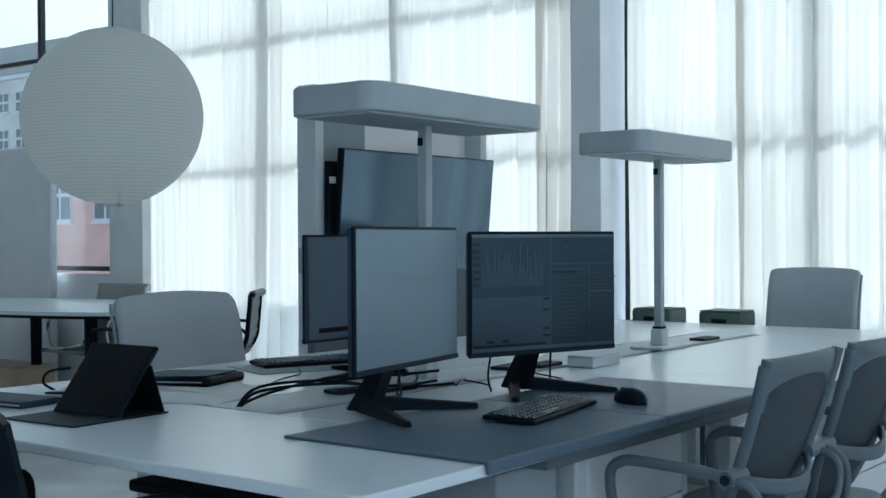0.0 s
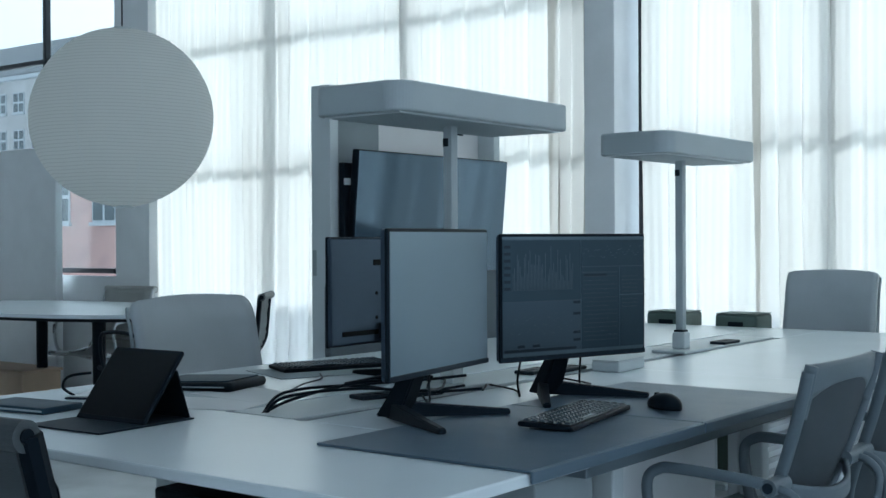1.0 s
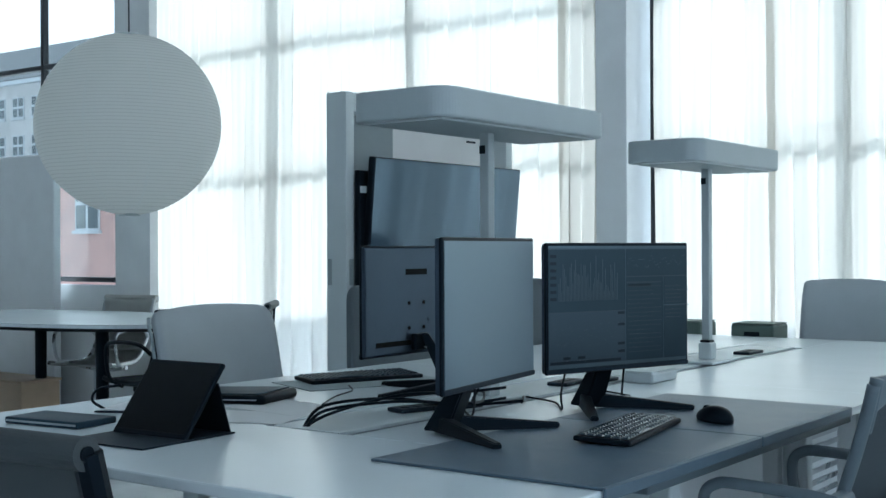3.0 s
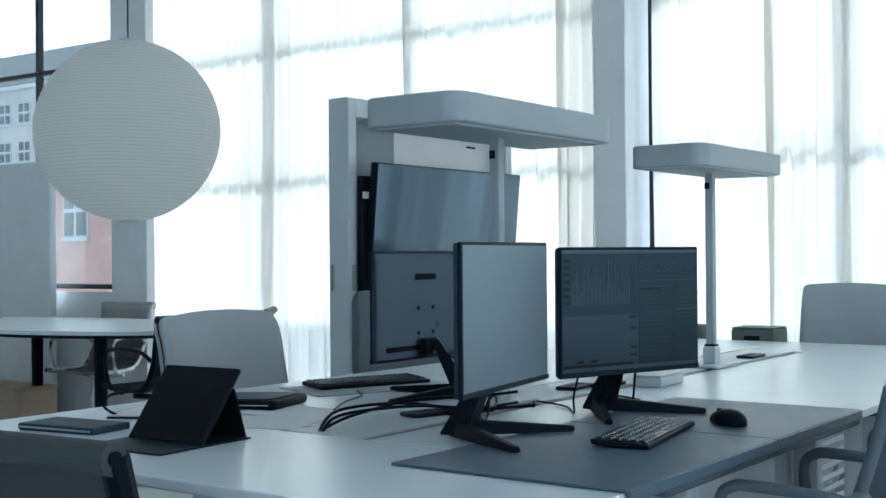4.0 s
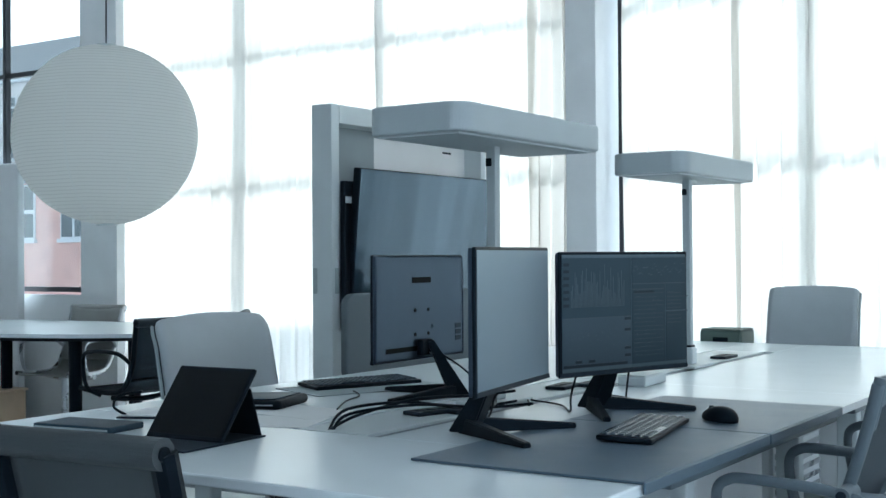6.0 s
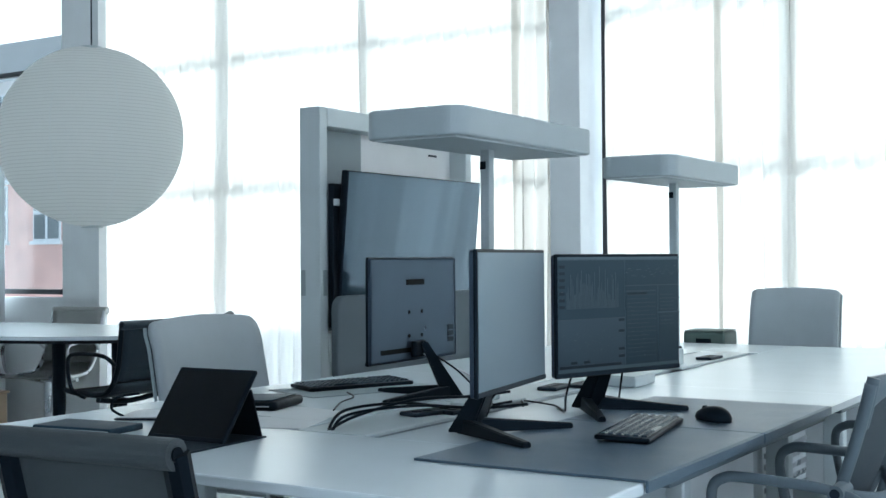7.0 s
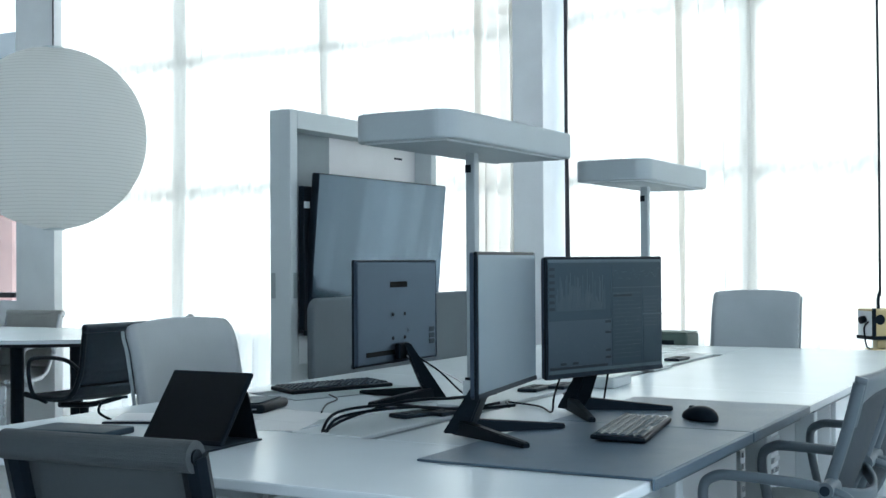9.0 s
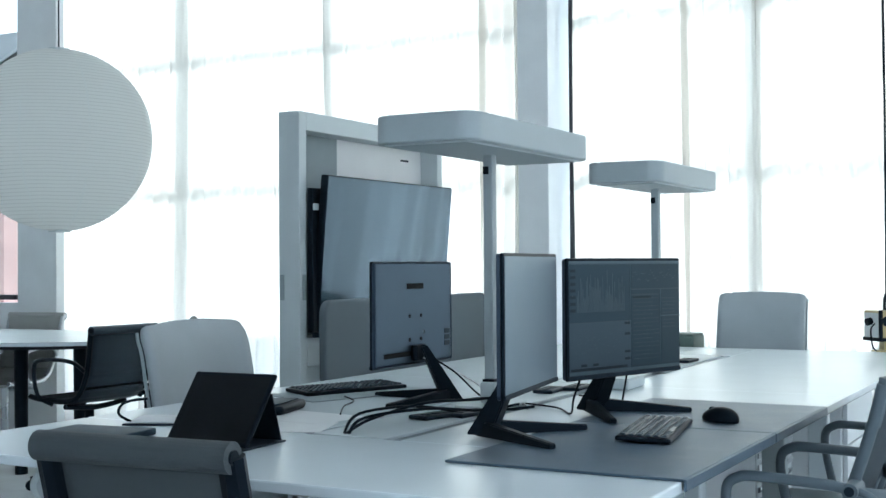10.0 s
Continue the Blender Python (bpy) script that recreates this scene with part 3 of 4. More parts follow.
tagged(part("chart", bm, PCHART, monB), kind="stuff")
bm = bmesh.new()
for k in range(7):
    add(bm, (0.0026, -0.243, 0.02 + k * 0.018), (0.003, -0.222, 0.028 + k * 0.018))
for y0, z0 in ((-0.01, -0.12), (-0.01, -0.1), (-0.01, -0.05), (-0.01, -0.02), (-0.2, -0.13), (-0.15, -0.13)):
    add(bm, (0.0026, y0, z0), (0.003, y0 + 0.024, z0 + 0.007))
moved(bm, LB)
tagged(part("label_strip", bm, PDARK, monB), kind="stuff")
part("header_strip", block((0.0026, 0.028, 0.052), (0.003, 0.11, 0.058), 0, 2, LB), PDARK, monB)
part("footer_strip", block((0.0026, -0.243, -0.141), (0.003, 0.0, -0.134), 0, 2, LB), PDARK, monB)
bm = bmesh.new()
for k in range(16):
    add(bm, (0.0026, 0.028, 0.05 - k * 0.0115), (0.003, 0.148 - 0.03 * (k % 3 == 1), 0.0525 - k * 0.0115))
for k in range(9):
    add(bm, (0.0026, 0.165, 0.048 - k * 0.0105), (0.003, 0.225 + 0.03 * (k % 4 == 1), 0.051 - k * 0.0105))
moved(bm, LB)
tagged(part("text_line", bm, PTEXT, monB), kind="stuff")
bm = bmesh.new()
for k in range(40):
    z1 = 0.115 + 0.012 * math.sin(k * 0.9) + rng.uniform(-0.006, 0.006)
    add(bm, (0.0026, 0.025 + k * 0.0057, z1), (0.003, 0.0295 + k * 0.0057, z1 + 0.0016))
    z2 = -0.07 + 0.02 * math.sin(k * 1.3) + rng.uniform(-0.008, 0.008)
    add(bm, (0.0026, -0.24 + k * 0.0056, z2), (0.003, -0.236 + k * 0.0056, z2 + 0.0014))
moved(bm, LB)
tagged(part("chart_line", bm, PCHART, monB), kind="stuff")
bars(monB, LB, [(-0.262, 0.1515, 0.262, 0.1525), (-0.262, -0.012, 0.015, -0.009), (0.02, 0.076, 0.262, 0.079), (0.02, 0.06, 0.15, 0.064)], PLINE, "title_bar")


# ---- keyboards and mouse ----
KEY = mat("key_caps", (0.02, 0.028, 0.038), 0.2, vary=0.2, scale=30, bump=0.0)
KEY.node_tree.nodes["Principled BSDF"].inputs["Specular Tint"].default_value = (0.48, 0.76, 1.0, 1)


def keycap(l):
    """A cap that tapers from its foot to a smaller top with a softened rim."""
    bm = bmesh.new()
    rings = []
    for dx, dy0, dy1, z in ((0.0088, 0, 0, 0), (0.0062, 0.007, 0.004, 0.0048), (0.0054, 0.008, 0.005, 0.0052)):
        rings.append([bm.verts.new(v) for v in ((-dx, dy0, z), (dx, dy0, z), (dx, l - dy1, z), (-dx, l - dy1, z))])
    for a, b in zip(rings, rings[1:]):
        for i in range(4):
            bm.faces.new((a[i], a[(i + 1) % 4], b[(i + 1) % 4], b[i]))
    bm.faces.new(rings[-1])
    bm.faces.new(rings[0][::-1])
    return bm


def keyboard(at, turn, label):
    """Long side along y."""
    e = thing("keyboard", label, "keyboard", at, turn, "keyboards")
    body = add(bmesh.new(), (-0.072, -0.205, 0), (0.072, 0.205, 0.013), 0.004)
    part("body", moved(body, pose(0, 0, 0.001, 0, 2.2, 0) @ Matrix.Translation((0, 0, 0.003))), BLACK, e)
    me = None
    for r in range(6):
        y = -0.196
        for c in range(19):
            wd = 0.0195
            if r == 0 and c in (4, 5, 6, 7, 8):
                if c == 4:
                    wd = 0.1
                else:
                    continue
            if c in (14,):
                y += 0.006
            if me is None or wd > 0.03:
                k = part("key", keycap(wd - 0.002), KEY, e)
                if wd < 0.03:
                    me = k.data
            else:
                k = new("key", me)
                k.parent = e
            k.location = (0.055 - r * 0.0215, y, 0.0165 + 0.0008 * r)
            y += wd + 0.0006
    return e


keyboard((-1.511, 2.472, DZ + 0.007), 10, "black wired keyboard with separate keys on the desk pad").scale = (0.92, 0.98, 0.9)
keyboard((-2.81, 3.03, DZ + 0.001), -22, "black keyboard on a dark mat")


def mouse(at, turn):
    e = thing("mouse", "black rounded computer mouse on the desk pad", "mouse", at, turn)
    bm = bmesh.new()
    bmesh.ops.create_uvsphere(bm, u_segments=24, v_segments=14, radius=1)
    for v in bm.verts:
        x, y, z = v.co
        v.co = (x * 0.033 * (1 - 0.12 * y), y * 0.061, max(z, -0.25) * 0.031 * (1 - 0.2 * y) + 0.008)
    part("shell", bm, BLACK, e, smooth=True)
    part("wheel", cyl(bmesh.new(), (-0.004, 0.03, 0.029), (0.004, 0.03, 0.029), 0.008), DARK, e)
    return e


mouse((-1.428, 2.758, DZ + 0.007), 62)


# ---- tablet, books and papers ----
tb = thing("tablet_case", "black tablet propped in an open folding case", "tablet", (-2.41, 1.81, DZ + 0.001), 3)
part("base_flap", block((-0.13, -0.14, 0), (0.13, 0.15, 0.004), 0.001), DARK, tb)
TL = pose(0, -0.005, 0.005, -38, 0, 0)
part("tablet", block((-0.121, 0, 0), (0.121, 0.012, 0.208), 0.005, 2, TL), BLACK, tb)
part("screen", block((-0.112, -0.0012, 0.012), (0.112, -0.0004, 0.196), 0, 2, TL), OFFSCR, tb)
part("rear_flap", sheet([[(-0.12, 0.146, 0.004), (0.12, 0.146, 0.004)], [(-0.12, 0.106, 0.122), (0.12, 0.106, 0.122)]], 0.004), BLACK, tb)

bk = thing("notebook", "closed dark blue notebook on the desk", "notebook", (-2.78, 1.83, DZ + 0.001), 8)
part("cover", block((-0.125, -0.06, 0), (0.125, 0.075, 0.017), 0.004), NOTE, bk)
part("pages", block((-0.12, -0.0606, 0.006), (0.12, -0.0601, 0.011)), GREYM, bk)

fd = thing("document_wallet", "black zipped document wallet on the desk", "wallet", (-2.77, 2.43, DZ + 0.001), 16)
wal = rounded_slab(0.3, 0.22, 0.028, 0.02, 6, 0.011)
for v in wal.verts:
    v.co.z *= 0.62 + 0.38 * (v.co.x + 0.15) / 0.3
part("body", wal, BLACK, fd, smooth=True)
fl = rounded_slab(0.262, 0.19, 0.003, 0.015, 5, 0.001)
for v in fl.verts:
    v.co.z += 0.0178 + 0.0108 * (v.co.x + 0.15) / 0.3 + 0.0008
part("flap", fl, NOTE, fd, "dark blue-grey cloth flap")
part("zip", tube([(-0.14, -0.1112, 0.0095), (0, -0.1116, 0.0115), (0.13, -0.1112, 0.0145)], 0.0018, 6), CHROME, fd)

cb = thing("clipboard", "clipboard holding white paper with a curled strap", "clipboard", (-2.8, 2.14, DZ + 0.001), 25)
part("board", block((-0.12, -0.09, 0), (0.12, 0.09, 0.005), 0.002), DARK, cb)
part("paper", block((-0.11, -0.083, 0.0055), (0.115, 0.083, 0.009), 0.001), PAPER, cb)
part("strap", tube([(-0.1, -0.07, 0.008), (-0.135, -0.07, 0.03), (-0.12, -0.065, 0.06), (-0.06, -0.05, 0.07)], 0.004, 8), BLACK, cb)

for i, (x, y, a, w, d) in enumerate(((-2.48, 2.18, 20, 0.3, 0.21), (-2.53, 2.38, -6, 0.3, 0.21), (-2.63, 2.9, -22, 0.52, 0.3))):
    dark = i == 2
    ob = part("paper_sheet" if not dark else "keyboard_mat", moved(rounded_slab(w, d, 0.0012 + 0.001 * dark, 0.004, 3, 0), pose(x - (0.13 if dark else 0), y + (0.09 if dark else 0), DZ + 0.0004 + 0.0002 * i, 0, 0, a + (90 if dark else 0))), GREYM if dark else PAPER)
    tagged(ob, "thin grey mat lying under the keyboard" if dark else "loose printed sheet of pale paper on the desk", "mat" if dark else "paper")

for x, y, a in ((-2.18, 2.53, -15), (-2.12, 2.62, -12), (-2.17, 3.3, 5), (-2.12, 3.42, 3), (-2.13, 4.68, 0)):
    e = thing("socket_block", "black socket block sitting in the cable channel", "socket", (x, y, DZ + 0.002), a, "socket blocks")
    part("body", block((-0.035, -0.075, 0), (0.035, 0.075, 0.012), 0.004), DARK, e)
    for k in (-0.04, 0, 0.04):
        part("outlet", cyl(bmesh.new(), (0, k, 0.011), (0, k, 0.0135), 0.014), BLACK, e)
e = thing("adapter_box", "white power adapter box lying on the channel", "adapter", (-2.0, 3.55, DZ + 0.001), 3)
part("body", block((-0.05, -0.1, 0), (0.05, 0.1, 0.034), 0.006), WHITEM, e)
part("lid", block((-0.048, -0.098, 0.0345), (0.048, 0.098, 0.038), 0.003), WHITEM, e)


def cable(pts, r=0.0042, name="cable", label="black cable trailing across the desk"):
    return tagged(part(name, tube(pts, r, 8), BLACK, smooth=True), label, "cable", "cables")


z = DZ + 0.006
cable([(-2.22, 2.14, z - 0.01), (-2.21, 2.2, z + 0.03), (-2.12, 2.38, z + 0.04), (-2.05, 2.56, z + 0.02), (-1.98, 2.66, z + 0.03)])
cable([(-2.24, 2.15, z - 0.01), (-2.25, 2.24, z + 0.035), (-2.2, 2.45, z + 0.035), (-2.12, 2.62, z + 0.005), (-1.95, 2.7, z + 0.02)])
cable([(-2.23, 2.13, z - 0.01), (-2.22, 2.24, z + 0.02), (-2.15, 2.42, z + 0.05), (-2.08, 2.6, z + 0.045), (-2.02, 2.72, z + 0.05)])
cable([(-2.44, 2.92, DZ + 0.16), (-2.4, 2.9, DZ + 0.14), (-2.33, 2.93, DZ + 0.09), (-2.25, 2.98, z), (-2.12, 2.95, z), (-2.02, 2.8, z)], 0.003)
cable([(-1.76, 2.62, DZ + 0.16), (-1.82, 2.68, DZ + 0.06), (-1.86, 2.75, z), (-1.95, 2.86, z), (-2.08, 2.92, z)], 0.003)
cable([(-1.72, 2.84, DZ + 0.13), (-1.76, 2.9, DZ + 0.03), (-1.8, 3.0, DZ + 0.02), (-1.86, 3.12, z), (-2.02, 3.2, z)], 0.003)
cable([(-1.83, 2.3, DZ + 0.15), (-1.9, 2.4, DZ + 0.06), (-1.98, 2.5, z), (-2.08, 2.6, z)], 0.003)
cable([(-2.45, 2.45, z), (-2.55, 2.62, z), (-2.6, 2.75, z), (-2.7, 2.85, z)], 0.0025)

cable([(-2.3, 2.9, z), (-2.2, 2.82, z + 0.02), (-2.08, 2.7, z + 0.035), (-2.0, 2.58, z + 0.03), (-1.92, 2.42, z + 0.05), (-1.86, 2.36, z + 0.09)], 0.0035)


tagged(part("cable", tube([(-2.43, 2.86, DZ + 0.15), (-2.4, 2.9, DZ + 0.125), (-2.34, 2.95, DZ + 0.09), (-2.29, 3.0, DZ + 0.05), (-2.25, 3.03, z)], 0.0022, 8), PAPER, smooth=True), "thin white screen cable hanging from the monitor", "cable", "cables")


# ---- chairs ----
def star_base(e, metal, h, r=0.3):
    part("column", cyl(bmesh.new(), (0, 0, 0.06), (0, 0, h), 0.025), metal, e)
    for k in range(5):
        a = radians(72 * k + 52)
        c, s_ = math.cos(a), math.sin(a)
        g = part("base_arm", tube([(0.02 * c, 0.02 * s_, 0.1), (r * 0.6 * c, r * 0.6 * s_, 0.085), (r * c, r * s_, 0.06)], 0.016, 8, None, 0.8, 3), metal, e)
        part("castor", cyl(bmesh.new(), (r * c - 0.012 * s_, r * s_ + 0.012 * c, 0.026), (r * c + 0.012 * s_, r * s_ - 0.012 * c, 0.026), 0.026), BLACK, g)


def shell_line(h, seat_z, deep=0.22, rake=0.1):
    """Side profile, seat front to back top: x forward, z up."""
    return [(deep, seat_z + 0.0), (deep * 0.5, seat_z - 0.012), (-deep * 0.4, seat_z - 0.01), (-deep * 0.78, seat_z + 0.03), (-deep, seat_z + 0.11), (-deep - rake * 0.45, seat_z + 0.5 * (h - seat_z)), (-deep - rake, h)]


def smooth_line(p, n=5):
    out = []
    for i in range(len(p) - 1):
        a, b, c, d = (Vector((*p[max(0, min(len(p) - 1, j))], 0)) for j in (i - 1, i, i + 1, i + 2))
        for k in range(n):
            u = k / n
            q = 0.5 * (2 * b + (c - a) * u + (2 * a - 5 * b + 4 * c - d) * u * u + (3 * b - a - 3 * c + d) * u ** 3)
            out.append((q.x, q.y))
    return out + [p[-1]]


def sling_chair(at, turn, label, skin, metal, w=0.44, h=0.86, ribs=False, roll=True, arms=True, seat_z=0.45, rail=0.015, rr=0.024, rake=0.1):
    """Thin sling stretched between two side rails, rolled at the top; faces +x."""
    e = thing("office_chair", label, "chair", at, turn, "conference chairs")
    line = smooth_line(shell_line(h, seat_z, 0.22, rake))
    rows = []
    for i, (x, zz) in enumerate(line):
        rib = 0.004 * math.sin(i * 2.4) if ribs else 0
        rows.append([(x + rib + 0.012 * (1 - (2 * k / 8 - 1) ** 2) * -0.6, (k / 8 - 0.5) * (w - 0.03), zz + rib * 0.6) for k in range(9)])
    cut = 3 * 5 + 2
    part("seat", sheet(rows[:cut + 1], 0.014), skin, e, smooth=True)
    part("backrest", sheet(rows[cut:], 0.014), skin, e, smooth=True)
    for s_ in (-1, 1):
        part("side_rail", tube([(x, s_ * (w / 2 - 0.012), zz) for x, zz in line[::2]], rail, 8, None, 1.0, 2), metal, e)
        if arms:
            part("armrest", tube([(0.02, s_ * (w / 2 + 0.005), seat_z - 0.03), (0.1, s_ * (w / 2 + 0.035), seat_z + 0.02), (0.12, s_ * (w / 2 + 0.04), seat_z + 0.17), (0.03, s_ * (w / 2 + 0.04), seat_z + 0.205), (-0.16, s_ * (w / 2 + 0.03), seat_z + 0.2), (-0.235, s_ * (w / 2 + 0.005), seat_z + 0.15)], 0.011, 8), metal, e)
    if roll:
        x, zz = line[-1]
        r = part("top_roll", cyl(bmesh.new(), (x - 0.012, -w / 2, zz), (x - 0.012, w / 2, zz), rr, None, 24), skin, e, smooth=False)
        for s_ in (-1, 1):
            part("end_cap", cyl(bmesh.new(), (x - 0.012, s_ * w / 2, zz), (x - 0.012, s_ * (w / 2 + 0.004), zz), 0.014, None, 14), metal, r)
    part("spreader", tube([(-0.05, -w / 2 + 0.02, seat_z - 0.04), (-0.05, 0, seat_z - 0.06), (-0.05, w / 2 - 0.02, seat_z - 0.04)], 0.015, 8), metal, e)
    star_base(e, metal, seat_z - 0.05)
    return e


GREYSK = mat("grey_sling_cloth", (0.12, 0.14, 0.15), 0.7, vary=0.1, bump=0.08, fine=400)
CHARC = mat("charcoal_sling_cloth", (0.05, 0.062, 0.07), 0.6, vary=0.1, bump=0.08, fine=400)
TAUPE = mat("taupe_ribbed_cloth", (0.33, 0.34, 0.33), 0.75, vary=0.1, bump=0.06)
sling_chair((-2.09, 1.52, 0), 95, "dark grey sling chair with rolled top facing the desk", CHARC, BLACK, w=0.435, h=0.842, rail=0.026, rr=0.029)
sling_chair((-5.3, 4.3, 0), 175, "black ribbed sling chair beside the oval table", BLKMESH, BLACK, ribs=True, h=0.85, rake=0.045, seat_z=0.49)
sling_chair((-6.75, 5.0, 0), -80, "taupe ribbed sling chair behind the oval table", TAUPE, CHROME, ribs=True, h=0.85)
sling_chair((-5.62, 5.1, 0), 218, "grey ribbed sling chair at the oval table's end", GREYSK, BLACK, ribs=True, h=0.84, rake=0.03)
sling_chair((-7.35, 3.9, 0), 60, "brown sling chair at the oval table", BLKMESH, BLACK, ribs=True, h=0.84)


def lounge_back_chair(at, turn, label, w=0.5, h=0.98, r=0.07):
    """Upholstered chair with a tall smooth curved back; faces +x."""
    e = thing("office_chair", label, "chair", at, turn, "upholstered chairs")
    rows, z0 = [], 0.42
    us = [0.8 * i / 10 for i in range(10)] + [0.8 + 0.2 * i / 14 for i in range(15)]
    for u in us:
        zz = z0 + (h - z0) * u
        over = max(0, zz - (h - r)) / r
        ww = w / 2 * (0.97 - 0.02 * u) - r * (1 - math.sqrt(max(0, 1 - over * over)))
        x0 = -0.2 - 0.1 * u - 0.07 * max(0, u - 0.8) ** 2 * 10
        rows.append([(x0 - 0.02 * (1 - (2 * k / 16 - 1) ** 2), (2 * k / 16 - 1) * ww, zz) for k in range(17)])
    part("backrest", sheet(rows, 0.024), LEATHER, e, smooth=True)
    for s_ in (-1, 1):
        part("back_piping", tube([(q[0][0] - 0.012, s_ * (abs(q[0][1]) + 0.002), q[0][2]) for q in rows[:-1:3]], 0.006, 8, None, 1.0, 2), GREYM, e)
    part("seat", block((-0.22, -w / 2 + 0.01, 0.41), (0.24, w / 2 - 0.01, 0.48), 0.03, 3), LEATHER, e)
    star_base(e, CHROME, 0.41)
    return e


lounge_back_chair((-3.1, 2.945, 0), 4, "pale grey leather chair pushed up to the desk", 0.62, 0.972, 0.06)
lounge_back_chair((-2.08, 5.5, 0), -90, "pale grey high-back chair at the desk's far end", 0.47, 1.012, 0.03)


def mesh_chair(at, turn, label):
    """Task chair with a framed mesh back, a bowed lumbar band and looped arms; faces +x."""
    e = thing("task_chair", label, "chair", at, turn, "mesh task chairs")
    sz = 0.45
    seat = rounded_slab(0.46, 0.44, 0.04, 0.08, 8, 0.014)
    for v in seat.verts:
        v.co.z += sz - 0.045 - 0.25 * max(0, v.co.x - 0.14) ** 2 * 10 * 0.3 + 0.006 * math.cos(v.co.y * 6)
    part("seat", moved(seat, Matrix.Translation((0.03, 0, 0))), GREYM, e, smooth=True)
    hub_z, top_z = 0.636, 0.9

    def bx(z):
        u = (z - 0.46) / (top_z - 0.46)
        return -0.105 - 0.1 * u - 0.05 * math.sin(u * math.pi / 2)

    def half(z):
        if z >= hub_z:
            return 0.188 + 0.022 * (z - hub_z) / (top_z - hub_z)
        return 0.12 + 0.068 * math.sin((z - 0.46) / (hub_z - 0.46) * math.pi / 2)

    rows = []
    for i in range(15):
        z = 0.46 + (top_z - 0.03 - 0.46) * i / 14
        w = half(z) - 0.004
        rows.append([(bx(z) - 0.022 * (1 - (k / 6 - 1) ** 2), (k / 6 - 1) * w, z) for k in range(13)])
    part("backrest", sheet(rows, 0.006), MESHM, e, "dark blue-grey woven mesh", smooth=True)
    band = []
    for q in range(7):
        v = q / 6
        row = []
        for k in range(17):
            t = k / 8 - 1
            low = top_z - 0.052 - 0.045 * abs(t) ** 3
            z = low + (top_z + 0.004 * (1 - t * t) - low) * v
            row.append((bx(z) - 0.02 * (1 - t * t) - 0.006 * math.sin(v * math.pi), t * (0.2 + 0.004 * v), z))
        band.append(row)
    part("head_band", sheet(band, 0.016), CHFRAME, e, "grey padded head band", smooth=True)
    for s_ in (-1, 1):
        zs = [hub_z - 0.01 + (top_z - 0.004 - hub_z) * i / 9 for i in range(10)]
        part("back_post", tube([(bx(z), s_ * (half(z) + 0.006), z) for z in zs], 0.0112, 12, None, 1.3, 2), CHFRAME, e, smooth=True)
        part("band_end", tube([(bx(z) - 0.002, s_ * (half(z) - 0.002), z) for z in (top_z - 0.115, top_z - 0.08, top_z - 0.04, top_z)], 0.0118, 12, None, 1.3, 3), CHFRAME, e, smooth=True)
        part("lower_post", tube([(bx(z), s_ * (half(z) + 0.004), z) for z in (hub_z - 0.012, 0.58, 0.53, 0.48)] + [(-0.07, s_ * 0.11, 0.425)], 0.0105, 10, None, 1.2, 3), CHFRAME, e, smooth=True)
        hub = part("arm_hub", cyl(bmesh.new(), (-0.182, s_ * 0.185, hub_z), (-0.182, s_ * 0.268, hub_z), 0.021, 0.019, 18), CHFRAME, e)
        part("hub_cap", cyl(bmesh.new(), (-0.182, s_ * 0.2685, hub_z), (-0.182, s_ * 0.272, hub_z), 0.012, None, 14), DARK, hub)
        part("armrest", tube([(-0.182, s_ * 0.256, hub_z + 0.002), (-0.12, s_ * 0.262, hub_z + 0.012), (0.04, s_ * 0.262, hub_z + 0.018), (0.085, s_ * 0.262, hub_z + 0.012), (0.112, s_ * 0.262, hub_z - 0.012), (0.112, s_ * 0.26, hub_z - 0.07), (0.09, s_ * 0.25, 0.47), (0.06, s_ * 0.19, 0.405)], 0.0115, 12, None, 1.15), CHFRAME, e, smooth=True)
        part("rear_bracket", tube([(-0.184, s_ * 0.245, hub_z), (-0.225, s_ * 0.245, hub_z - 0.012), (-0.25, s_ * 0.24, hub_z - 0.05), (-0.235, s_ * 0.215, 0.5), (-0.17, s_ * 0.14, 0.4)], 0.012, 10, None, 0.8), CHFRAME, e, smooth=True)
    lum = []
    for q in range(5):
        v = q / 4
        lum.append([(-0.184 - 0.06 * (1 - t * t), t * 0.2, hub_z - 0.032 + 0.036 * v - 0.03 * (1 - t * t)) for t in [k / 8 - 1 for k in range(17)]])
    part("lumbar_band", sheet(lum, 0.012), CHFRAME, e, "bowed grey lumbar band", smooth=True)
    part("underframe", block((-0.14, -0.12, 0.365), (0.1, 0.12, 0.402), 0.012), CHFRAME, e)
    star_base(e, CHROME, 0.37, 0.32)
    return e


chair_a = mesh_chair((-1.222, 2.762, 0), 179, "grey mesh task chair with looped arms at the desk")
copy_thing(chair_a, pose(-1.212, 3.3, 0, 0, 0, 178))


# ---- presentation wall with television ----
tvw = thing("media_wall", "white freestanding frame wall holding a tilted television", "media wall", (-3.67, 3.955, 0))
W_, H_, T_ = 1.32, 1.87, 0.115
part("post", block((-T_, 0, 0), (0, 0.055, H_), 0.004), WHITEM, tvw)
part("post", block((-T_, W_ - 0.055, 0), (0, W_, H_), 0.004), WHITEM, tvw)
part("top_rail", block((-T_, 0.056, H_ - 0.085), (0, W_ - 0.056, H_), 0.004), WHITEM, tvw)
part("lower_rail", block((-T_, 0.056, 0.72), (0, W_ - 0.056, 0.85), 0.004), WHITEM, tvw)
